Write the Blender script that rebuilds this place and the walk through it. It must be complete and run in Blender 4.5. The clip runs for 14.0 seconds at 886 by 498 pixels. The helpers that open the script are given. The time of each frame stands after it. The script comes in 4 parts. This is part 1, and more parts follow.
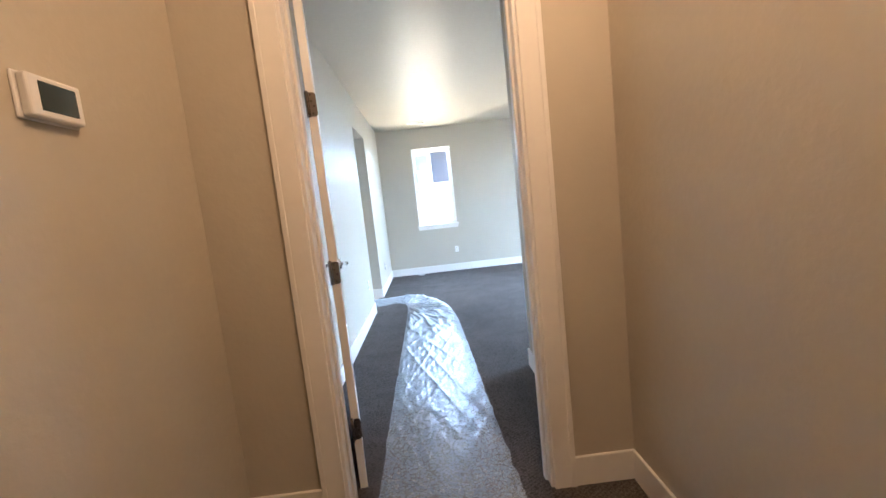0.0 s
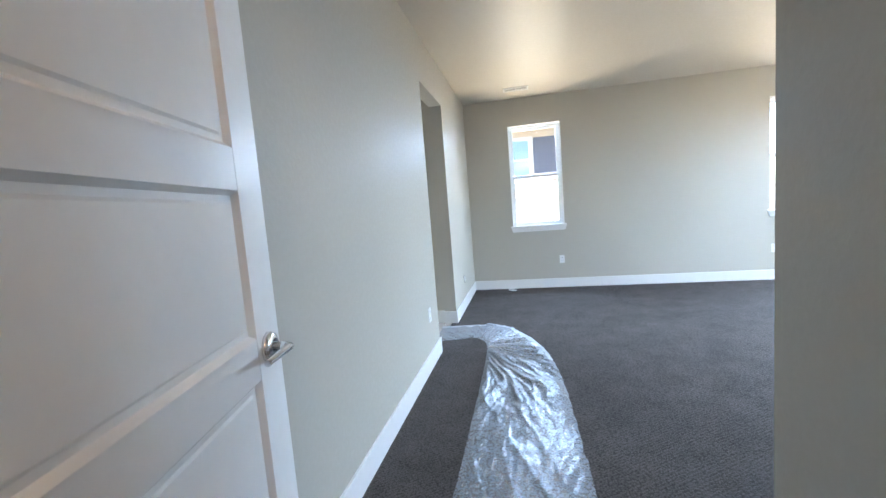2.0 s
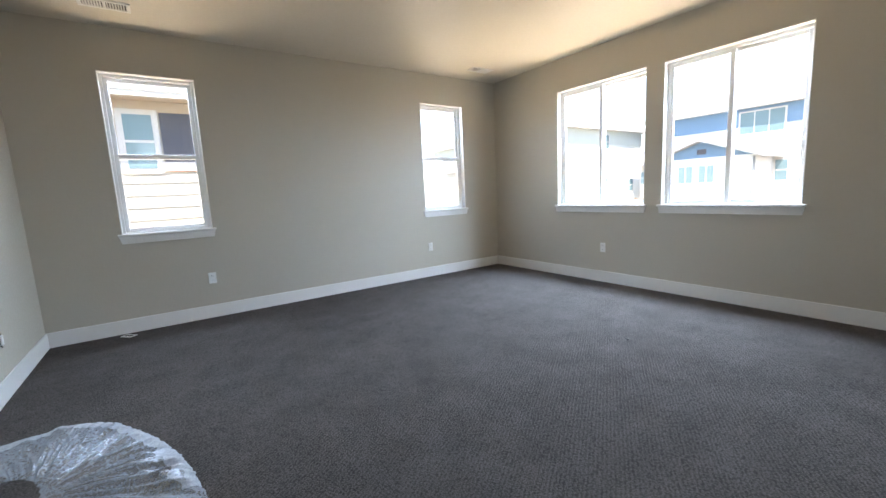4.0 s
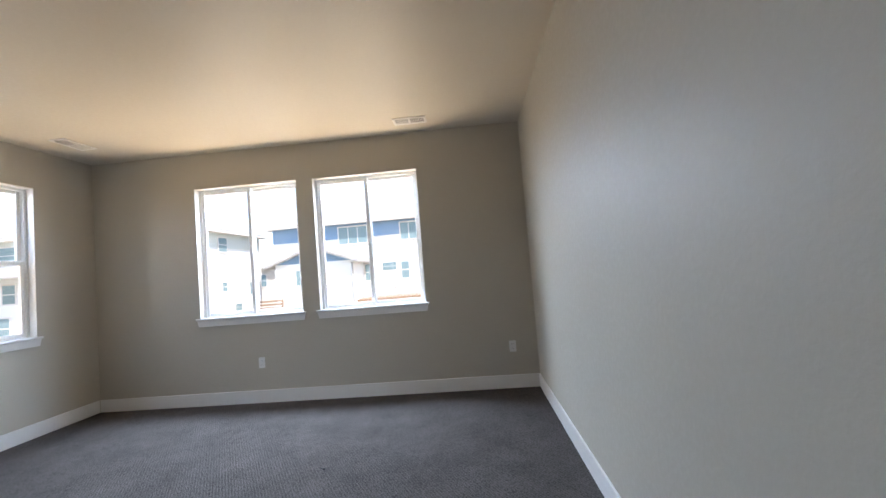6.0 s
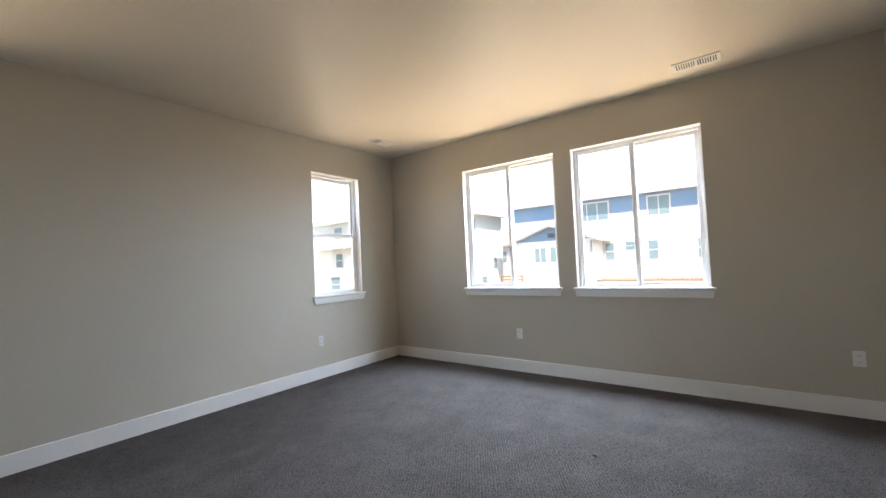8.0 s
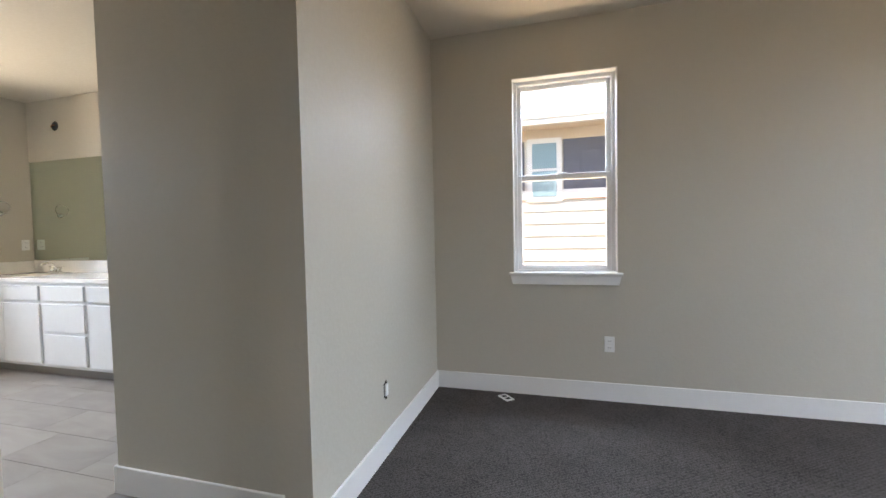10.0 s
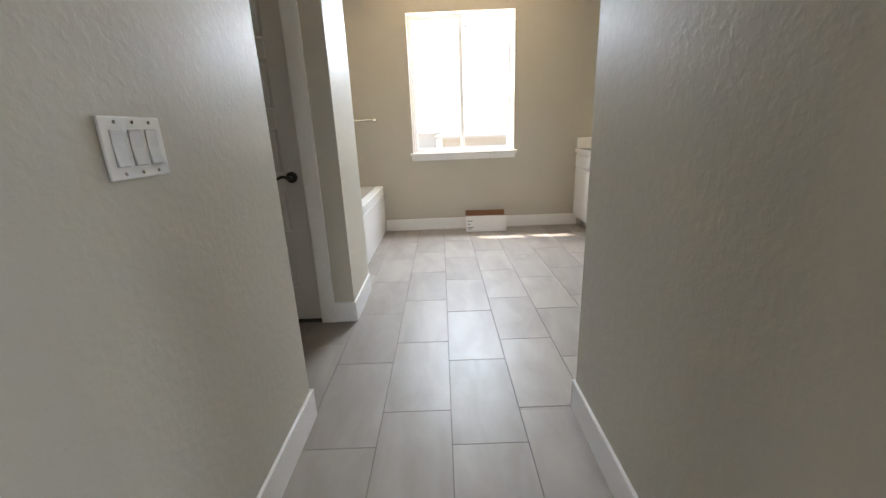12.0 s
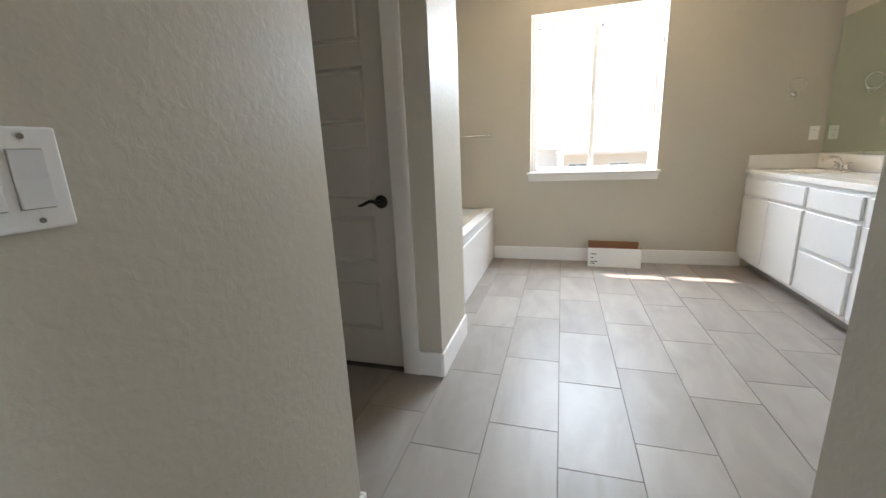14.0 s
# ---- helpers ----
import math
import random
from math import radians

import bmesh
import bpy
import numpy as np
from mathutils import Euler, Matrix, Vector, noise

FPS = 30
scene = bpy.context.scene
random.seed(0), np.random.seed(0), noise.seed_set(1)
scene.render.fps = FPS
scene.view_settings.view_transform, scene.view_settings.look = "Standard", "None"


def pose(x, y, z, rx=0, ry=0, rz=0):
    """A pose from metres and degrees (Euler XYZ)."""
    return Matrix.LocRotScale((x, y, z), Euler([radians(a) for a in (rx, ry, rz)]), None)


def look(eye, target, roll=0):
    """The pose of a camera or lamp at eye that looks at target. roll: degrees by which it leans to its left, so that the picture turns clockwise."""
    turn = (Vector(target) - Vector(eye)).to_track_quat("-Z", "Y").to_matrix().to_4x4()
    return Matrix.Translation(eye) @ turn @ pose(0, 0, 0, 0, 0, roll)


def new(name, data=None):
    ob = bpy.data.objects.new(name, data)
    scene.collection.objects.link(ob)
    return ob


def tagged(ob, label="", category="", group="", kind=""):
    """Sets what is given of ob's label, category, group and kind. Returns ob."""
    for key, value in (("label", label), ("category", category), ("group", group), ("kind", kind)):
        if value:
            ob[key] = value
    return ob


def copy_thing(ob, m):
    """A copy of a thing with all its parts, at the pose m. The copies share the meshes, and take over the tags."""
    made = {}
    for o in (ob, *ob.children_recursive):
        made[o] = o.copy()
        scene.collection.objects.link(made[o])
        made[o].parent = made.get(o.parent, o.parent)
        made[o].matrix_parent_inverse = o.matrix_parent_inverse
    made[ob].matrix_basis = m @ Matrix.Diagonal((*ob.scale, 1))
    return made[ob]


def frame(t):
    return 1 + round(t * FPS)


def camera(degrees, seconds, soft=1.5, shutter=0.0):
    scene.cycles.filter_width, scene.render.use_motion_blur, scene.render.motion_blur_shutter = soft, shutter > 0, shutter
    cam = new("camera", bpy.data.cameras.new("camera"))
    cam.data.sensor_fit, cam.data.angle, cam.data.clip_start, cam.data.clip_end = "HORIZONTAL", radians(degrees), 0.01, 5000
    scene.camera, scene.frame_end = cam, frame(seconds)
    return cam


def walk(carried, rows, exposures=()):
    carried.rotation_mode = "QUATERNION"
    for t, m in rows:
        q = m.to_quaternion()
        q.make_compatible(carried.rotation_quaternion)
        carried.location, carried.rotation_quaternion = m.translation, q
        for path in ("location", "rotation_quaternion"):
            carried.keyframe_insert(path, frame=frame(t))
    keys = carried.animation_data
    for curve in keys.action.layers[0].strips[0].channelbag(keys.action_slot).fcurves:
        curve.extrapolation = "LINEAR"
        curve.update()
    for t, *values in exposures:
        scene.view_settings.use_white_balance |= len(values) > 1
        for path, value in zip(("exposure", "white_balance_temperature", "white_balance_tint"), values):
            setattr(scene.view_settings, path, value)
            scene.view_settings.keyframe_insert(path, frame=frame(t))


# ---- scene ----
cam = camera(95.8, 14.0)
PATH = [
    (0, (0.796, 0.886, 1.306), (0.857, 2.874, 1.09), -6.2),
    (0.5, (0.814, 1.435, 1.297), (0.883, 3.425, 1.112), -5.7),
    (1, (0.796, 1.816, 1.297), (0.611, 3.798, 1.11), -5.2),
    (1.5, (0.761, 2.209, 1.3), (0.319, 4.151, 1.114), -5.3),
    (2, (0.811, 2.583, 1.298), (0.4, 4.531, 1.1), -4.5),
    (2.5, (0.801, 2.917, 1.254), (0.701, 4.901, 1.024), -2.4),
    (3, (0.761, 3.319, 1.294), (1.163, 5.261, 1.036), -2.4),
    (3.5, (0.834, 3.647, 1.298), (1.555, 5.486, 0.982), -1.9),
    (4, (0.971, 3.883, 1.206), (2.091, 5.515, 0.924), -2.8),
    (4.2, (0.964, 3.999, 1.2), (2.28, 5.481, 0.932), -3.7),
    (4.7, (1.020, 4.18, 1.215), (2.729, 5.201, 1.020), -5.4),
    (5.2, (1.055, 4.29, 1.240), (2.991, 4.789, 1.192), -5.7),
    (5.75, (1.073, 4.38, 1.27), (3.067, 4.504, 1.369), -4.8),
    (6.3, (1.07, 4.463, 1.301), (3.057, 4.662, 1.413), -3.3),
    (6.5, (1.076, 4.501, 1.291), (3.043, 4.849, 1.375), -2.6),
    (7, (1.132, 4.548, 1.29), (2.995, 5.274, 1.32), -2.0),
    (7.2, (1.149, 4.577, 1.302), (2.975, 5.391, 1.327), -2.1),
    (7.8, (1.17, 4.67, 1.28), (2.843, 5.764, 1.335), -2.5),
    (8.4, (1.13, 4.78, 1.275), (2.554, 6.177, 1.37), -2.8),
    (8.9, (1.075, 4.92, 1.285), (2.119, 6.619, 1.39), -2.7),
    (9.3, (1.026, 5.083, 1.309), (1.569, 7.007, 1.379), -2.2),
    (9.5, (0.979, 5.2, 1.29), (1.229, 7.183, 1.34), -2.0),
    (10, (0.925, 5.54, 1.266), (0.39, 7.465, 1.187), -1.2),
    (10.5, (0.737, 5.838, 1.18), (-0.532, 7.366, 0.948), -1.7),
    (11, (0.5, 6.139, 1.213), (-1.243, 7.061, 0.878), -2.6),
    (11.5, (0.37, 6.32, 1.207), (-1.547, 6.681, 0.763), -2.5),
    (12, (0.31, 6.443, 1.205), (-1.607, 6.434, 0.636), -2.3),
    (12.5, (0.289, 6.47, 1.206), (-1.595, 6.289, 0.559), -2.4),
    (13, (0.245, 6.471, 1.205), (-1.63, 6.185, 0.572), -2.2),
    (13.5, (0.058, 6.464, 1.202), (-1.821, 6.069, 0.642), -2.3),
    (14, (-0.247, 6.424, 1.207), (-2.109, 5.868, 0.733), -2.4),
]
EXPOSURES = [(0, 4.0, 5500, 11), (0.5, 3.85, 5480, 11), (1, 3.4, 5450, 12), (2, 3.3, 5750, 11), (2.5, 2.9, 6100, 14), (3, 2.87, 6220, 14), (3.5, 2.67, 6300, 14), (6.5, 2.05, 6400, 18), (9.5, 2.38, 6950, 17), (10.5, 2.5, 6750, 19), (11.5, 2.25, 7100, 18), (12.5, 2.5, 7250, 18), (13.5, 2.5, 7200, 18), (14, 2.45, 7100, 17)]
walk(cam, [(t, look(eye, target, roll)) for t, eye, target, roll in PATH], EXPOSURES)
SKY, SUN, HALL = 0.12, 3.0, 3.15
SKYLAMP, BOUNCELAMP = 32.0, 12.5

# ---------------------------------------------------------------- world and light
world = bpy.data.worlds.new("world")
scene.world = world
world.use_nodes = True
wn = world.node_tree
sky = wn.nodes.new("ShaderNodeTexSky")
sky.sky_type = 'NISHITA'
sky.sun_disc = False
sky.sun_elevation = radians(55.5)
sky.sun_rotation = radians(222.0)
wn.links.new(sky.outputs[0], wn.nodes["Background"].inputs[0])
wn.nodes["Background"].inputs[1].default_value = SKY

sun = new("sun", bpy.data.lights.new("sun", 'SUN'))
sun.data.energy = SUN
sun.data.angle = radians(0.53)
sun.data.color = (1.0, 0.95, 0.87)
sun.matrix_world = look((-4.6, -5.1, 10), (0, 0, 0))


def window_fill_light(name, x, y, z, aim, w, power, color):
    # an added lamp outside one window, standing in for sky or sunlit ground
    ob = new(name, bpy.data.lights.new(name, 'AREA'))
    ob.data.shape = 'RECTANGLE'
    ob.data.size, ob.data.size_y = w, 0.8
    ob.data.energy = power
    ob.data.spread = radians(140)
    ob.data.color = color
    ob.matrix_world = look((x, y, z), (x + aim[0], y + aim[1], z + aim[2]))


SKYC, BOUNCE = (0.64, 0.82, 1.0), (1.0, 0.79, 0.50)
# nx, ny outwards; middle; foot and head; width; strength and tilt of the sky's part, then of the part from below
WINDOW_LIGHTS = (
    (0, 1, 1.0, 8.78, 0.94, 2.40, 0.70, 0.70, -0.35, 1.2, 0.45),
    (0, 1, 4.31, 8.78, 0.94, 2.40, 0.70, 0.65, -0.35, 1.2, 0.45),
    (1, 0, 5.45, 6.83, 0.94, 2.39, 1.15, 1.40, -0.45, 0.88, 0.75),
    (1, 0, 5.45, 5.48, 0.94, 2.39, 1.15, 1.30, -0.45, 0.88, 0.75),
    (-1, 0, -4.82, 6.71, 0.93, 2.46, 1.18, 1.7, -0.2, 3.3, 0.7),
)
# these added lamps sit out of sight, above the head and below the sill
for nx, ny, cx, cy, z0, z1, w, k, dip, kb, rise in WINDOW_LIGHTS:
    window_fill_light("sky_fill_lamp", cx + 0.38 * nx, cy + 0.38 * ny, z1 + 0.27, (-nx, -ny, dip), w, SKYLAMP * w * k, SKYC)
    window_fill_light("bounce_fill_lamp", cx + 0.38 * nx, cy + 0.38 * ny, z0 - 0.40, (-nx, -ny, rise), w, BOUNCELAMP * w * kb, BOUNCE if nx >= 0 else (1.0, 0.92, 0.76))


# ---------------------------------------------------------------- materials
def principled(name):
    m = bpy.data.materials.new(name)
    m.use_nodes = True
    return m, m.node_tree, m.node_tree.nodes["Principled BSDF"]


def add_node(tree, kind, **values):
    n = tree.nodes.new(kind)
    for key, value in values.items():
        n.inputs[key.replace("_", " ")].default_value = value
    return n


def coords(tree):
    return tree.nodes.new("ShaderNodeTexCoord").outputs["Object"]


def surface(name, color, rough=0.5, metal=0.0, vary=0.06, coarse=1.5, grain=60.0, bump=0.0, depth=0.002, random_tint=0.0, ior=1.45):
    """A solid with a slow and a fine variation of its colour, and a fine relief."""
    m, tree, bsdf = principled(name)
    link = tree.links.new
    co = coords(tree)
    big = add_node(tree, "ShaderNodeTexNoise", Scale=coarse, Detail=3.0)
    small = add_node(tree, "ShaderNodeTexNoise", Scale=grain, Detail=4.0)
    link(co, big.inputs["Vector"])
    link(co, small.inputs["Vector"])
    mix = add_node(tree, "ShaderNodeMath")
    mix.operation = 'ADD'
    link(big.outputs["Fac"], mix.inputs[0])
    link(small.outputs["Fac"], mix.inputs[1])
    ramp = tree.nodes.new("ShaderNodeMapRange")
    ramp.inputs["From Min"].default_value = 0.6
    ramp.inputs["From Max"].default_value = 1.4
    ramp.inputs["To Min"].default_value = 1 - vary
    ramp.inputs["To Max"].default_value = 1 + vary
    link(mix.outputs[0], ramp.inputs["Value"])
    last = ramp.outputs["Result"]
    if random_tint:
        info = tree.nodes.new("ShaderNodeObjectInfo")
        tint = tree.nodes.new("ShaderNodeMapRange")
        tint.inputs["To Min"].default_value = 1 - random_tint
        tint.inputs["To Max"].default_value = 1 + random_tint
        link(info.outputs["Random"], tint.inputs["Value"])
        both = add_node(tree, "ShaderNodeMath")
        both.operation = 'MULTIPLY'
        link(last, both.inputs[0])
        link(tint.outputs["Result"], both.inputs[1])
        last = both.outputs[0]
    scale = tree.nodes.new("ShaderNodeVectorMath")
    scale.operation = 'SCALE'
    scale.inputs[0].default_value = color
    link(last, scale.inputs["Scale"])
    link(scale.outputs[0], bsdf.inputs["Base Color"])
    bsdf.inputs["Roughness"].default_value = rough
    bsdf.inputs["Metallic"].default_value = metal
    bsdf.inputs["IOR"].default_value = ior
    if bump:
        b = add_node(tree, "ShaderNodeBump", Strength=bump, Distance=depth)
        link(small.outputs["Fac"], b.inputs["Height"])
        link(b.outputs[0], bsdf.inputs["Normal"])
    return m


def wall_paint(name, color, rough, strength):
    """Painted drywall with a knocked-down orange-peel texture."""
    m, tree, bsdf = principled(name)
    link = tree.links.new
    co = coords(tree)
    blotch = add_node(tree, "ShaderNodeTexNoise", Scale=42.0, Detail=3.0, Roughness=0.5, Distortion=0.25)
    peel = add_node(tree, "ShaderNodeTexNoise", Scale=170.0, Detail=3.0)
    big = add_node(tree, "ShaderNodeTexNoise", Scale=0.9, Detail=2.0)
    for n in (blotch, peel, big):
        link(co, n.inputs["Vector"])
    flat = tree.nodes.new("ShaderNodeMapRange")
    flat.inputs["From Min"].default_value = 0.40
    flat.inputs["From Max"].default_value = 0.66
    link(blotch.outputs["Fac"], flat.inputs["Value"])
    add = add_node(tree, "ShaderNodeMath")
    add.operation = 'MULTIPLY_ADD'
    add.inputs[1].default_value = 0.35
    link(peel.outputs["Fac"], add.inputs[0])
    link(flat.outputs["Result"], add.inputs[2])
    b = add_node(tree, "ShaderNodeBump", Strength=strength, Distance=0.0015)
    link(add.outputs[0], b.inputs["Height"])
    link(b.outputs[0], bsdf.inputs["Normal"])
    vary = tree.nodes.new("ShaderNodeMapRange")
    vary.inputs["To Min"].default_value = 0.95
    vary.inputs["To Max"].default_value = 1.05
    link(big.outputs["Fac"], vary.inputs["Value"])
    scale = tree.nodes.new("ShaderNodeVectorMath")
    scale.operation = 'SCALE'
    scale.inputs[0].default_value = color
    link(vary.outputs["Result"], scale.inputs["Scale"])
    link(scale.outputs[0], bsdf.inputs["Base Color"])
    # the flattened blotches shine a little more than the ground between them
    gloss = tree.nodes.new("ShaderNodeMapRange")
    gloss.inputs["To Min"].default_value = rough + 0.10
    gloss.inputs["To Max"].default_value = rough - 0.08
    link(flat.outputs["Result"], gloss.inputs["Value"])
    link(gloss.outputs["Result"], bsdf.inputs["Roughness"])
    return m


def carpet_material():
    m, tree, bsdf = principled("grey_loop_carpet")
    link = tree.links.new
    co = coords(tree)
    # ribs of loops, about 18 mm apart, laid at an angle to the walls
    stretch = tree.nodes.new("ShaderNodeMapping")
    stretch.inputs["Rotation"].default_value = (0, 0, radians(-33))
    link(co, stretch.inputs["Vector"])
    rows = add_node(tree, "ShaderNodeTexWave", Scale=18.0, Distortion=1.4, Detail=2.0)
    rows.inputs["Detail Scale"].default_value = 9.0
    rows.bands_direction = 'Y'
    loops = add_node(tree, "ShaderNodeTexVoronoi", Scale=120.0)
    fluff = add_node(tree, "ShaderNodeTexNoise", Scale=220.0, Detail=4.0)
    stain = add_node(tree, "ShaderNodeTexNoise", Scale=2.8, Detail=7.0, Roughness=0.72)
    spots = add_node(tree, "ShaderNodeTexNoise", Scale=5.0, Detail=3.0)
    link(stretch.outputs[0], rows.inputs["Vector"])
    for n in (loops, fluff, stain, spots):
        link(co, n.inputs["Vector"])
    height = add_node(tree, "ShaderNodeMath")
    height.operation = 'SUBTRACT'
    soft = add_node(tree, "ShaderNodeMath")
    soft.operation = 'MULTIPLY_ADD'
    soft.inputs[1].default_value, soft.inputs[2].default_value = 0.22, 0.39
    link(rows.outputs["Fac"], soft.inputs[0])
    link(soft.outputs[0], height.inputs[0])
    link(loops.outputs["Distance"], height.inputs[1])
    more = add_node(tree, "ShaderNodeMath")
    more.operation = 'ADD'
    link(height.outputs[0], more.inputs[0])
    link(fluff.outputs["Fac"], more.inputs[1])
    b = add_node(tree, "ShaderNodeBump", Strength=0.6, Distance=0.004)
    link(more.outputs[0], b.inputs["Height"])
    link(b.outputs[0], bsdf.inputs["Normal"])
    tone = add_node(tree, "ShaderNodeValToRGB")
    tone.color_ramp.elements[0].position = 0.1
    tone.color_ramp.elements[0].color = (0.0555, 0.0505, 0.0485, 1)
    tone.color_ramp.elements[1].position = 1.3
    tone.color_ramp.elements[1].color = (0.139, 0.1260, 0.1210, 1)
    link(more.outputs[0], tone.inputs["Fac"])
    mul = add_node(tree, "ShaderNodeMath")
    mul.operation = 'MULTIPLY_ADD'
    mul.inputs[1].default_value = 0.35
    link(spots.outputs["Fac"], mul.inputs[0])
    link(stain.outputs["Fac"], mul.inputs[2])
    mr = tree.nodes.new("ShaderNodeMapRange")
    mr.inputs["From Min"].default_value = 0.45
    mr.inputs["From Max"].default_value = 0.9
    mr.inputs["To Min"].default_value = 0.80
    mr.inputs["To Max"].default_value = 1.14
    link(mul.outputs[0], mr.inputs["Value"])
    scale = tree.nodes.new("ShaderNodeVectorMath")
    scale.operation = 'SCALE'
    link(tone.outputs["Color"], scale.inputs[0])
    link(mr.outputs["Result"], scale.inputs["Scale"])
    link(scale.outputs[0], bsdf.inputs["Base Color"])
    bsdf.inputs["Roughness"].default_value = 0.95
    bsdf.inputs["Specular IOR Level"].default_value = 0.0
    return m


def tile_material():
    """Grey porcelain with long soft streaks; every tile a little different."""
    m, tree, bsdf = principled("grey_porcelain_tile")
    link = tree.links.new
    info = tree.nodes.new("ShaderNodeObjectInfo")
    co = coords(tree)
    shift = tree.nodes.new("ShaderNodeVectorMath")
    shift.operation = 'MULTIPLY_ADD'
    shift.inputs[1].default_value = (1.1, 3.0, 1.0)
    link(co, shift.inputs[0])
    off = tree.nodes.new("ShaderNodeVectorMath")
    off.operation = 'SCALE'
    off.inputs[0].default_value = (37.0, 53.0, 11.0)
    link(info.outputs["Random"], off.inputs["Scale"])
    link(off.outputs[0], shift.inputs[2])
    streak = add_node(tree, "ShaderNodeTexNoise", Scale=2.2, Detail=5.0, Roughness=0.55, Distortion=0.5)
    fine = add_node(tree, "ShaderNodeTexNoise", Scale=60.0, Detail=3.0)
    link(shift.outputs[0], streak.inputs["Vector"])
    link(co, fine.inputs["Vector"])
    ramp = add_node(tree, "ShaderNodeValToRGB")
    ramp.color_ramp.elements[0].position = 0.28
    ramp.color_ramp.elements[0].color = (0.252, 0.224, 0.200, 1)
    ramp.color_ramp.elements[1].position = 0.72
    ramp.color_ramp.elements[1].color = (0.335, 0.305, 0.278, 1)
    link(streak.outputs["Fac"], ramp.inputs["Fac"])
    tint = tree.nodes.new("ShaderNodeMapRange")
    tint.inputs["To Min"].default_value = 0.92
    tint.inputs["To Max"].default_value = 1.08
    link(info.outputs["Random"], tint.inputs["Value"])
    scale = tree.nodes.new("ShaderNodeVectorMath")
    scale.operation = 'SCALE'
    link(ramp.outputs["Color"], scale.inputs[0])
    link(tint.outputs["Result"], scale.inputs["Scale"])
    link(scale.outputs[0], bsdf.inputs["Base Color"])
    b = add_node(tree, "ShaderNodeBump", Strength=0.12, Distance=0.001)
    link(fine.outputs["Fac"], b.inputs["Height"])
    link(b.outputs[0], bsdf.inputs["Normal"])
    bsdf.inputs["Roughness"].default_value = 0.42
    bsdf.inputs["Specular IOR Level"].default_value = 0.3
    return m


def glass_material(name, tint=(1, 1, 1), gloss=0.0):
    m = bpy.data.materials.new(name)
    m.use_nodes = True
    tree = m.node_tree
    tree.nodes.remove(tree.nodes["Principled BSDF"])
    clear = tree.nodes.new("ShaderNodeBsdfTransparent")
    clear.inputs[0].default_value = (*tint, 1)
    shine = tree.nodes.new("ShaderNodeBsdfGlossy")
    shine.inputs["Roughness"].default_value = gloss
    facing = add_node(tree, "ShaderNodeLayerWeight", Blend=0.12)
    fres = add_node(tree, "ShaderNodeMath")
    fres.operation = 'MULTIPLY_ADD'
    fres.inputs[1].default_value, fres.inputs[2].default_value = 0.6, 0.03
    tree.links.new(facing.outputs["Facing"], fres.inputs[0])
    mix = tree.nodes.new("ShaderNodeMixShader")
    tree.links.new(fres.outputs[0], mix.inputs[0])
    tree.links.new(clear.outputs[0], mix.inputs[1])
    tree.links.new(shine.outputs[0], mix.inputs[2])
    tree.links.new(mix.outputs[0], tree.nodes["Material Output"].inputs[0])
    return m


def film_material(name, thin, thick):
    """Thin wrinkled clear plastic: mostly see-through, milky, with a sharp gloss."""
    m, tree, bsdf = principled(name)
    link = tree.links.new
    co = coords(tree)
    creases = add_node(tree, "ShaderNodeTexNoise", Scale=80.0, Detail=3.0, Roughness=0.55, Distortion=0.4)
    link(co, creases.inputs["Vector"])
    b = add_node(tree, "ShaderNodeBump", Strength=0.05, Distance=0.002)
    link(creases.outputs["Fac"], b.inputs["Height"])
    milk = tree.nodes.new("ShaderNodeMapRange")
    milk.inputs["From Min"].default_value = 0.35
    milk.inputs["From Max"].default_value = 0.75
    milk.inputs["To Min"].default_value = thin
    milk.inputs["To Max"].default_value = thick
    link(creases.outputs["Fac"], milk.inputs["Value"])
    clear = tree.nodes.new("ShaderNodeBsdfTransparent")
    white = tree.nodes.new("ShaderNodeBsdfDiffuse")
    white.inputs[0].default_value = (0.60, 0.64, 0.70, 1)
    link(b.outputs[0], white.inputs["Normal"])
    body = tree.nodes.new("ShaderNodeMixShader")
    link(milk.outputs["Result"], body.inputs[0])
    link(clear.outputs[0], body.inputs[1])
    link(white.outputs[0], body.inputs[2])
    shine = tree.nodes.new("ShaderNodeBsdfGlossy")
    shine.inputs[0].default_value = (0.84, 0.90, 1.0, 1)
    shine.inputs["Roughness"].default_value = 0.30
    link(b.outputs[0], shine.inputs["Normal"])
    facing = add_node(tree, "ShaderNodeLayerWeight", Blend=0.25)
    link(b.outputs[0], facing.inputs["Normal"])
    fres = add_node(tree, "ShaderNodeMath")
    fres.operation = 'MULTIPLY_ADD'
    fres.inputs[1].default_value, fres.inputs[2].default_value = 0.13, 0.05
    link(facing.outputs["Facing"], fres.inputs[0])
    mix = tree.nodes.new("ShaderNodeMixShader")
    link(fres.outputs[0], mix.inputs[0])
    link(body.outputs[0], mix.inputs[1])
    link(shine.outputs[0], mix.inputs[2])
    link(mix.outputs[0], tree.nodes["Material Output"].inputs[0])
    tree.nodes.remove(bsdf)
    return m


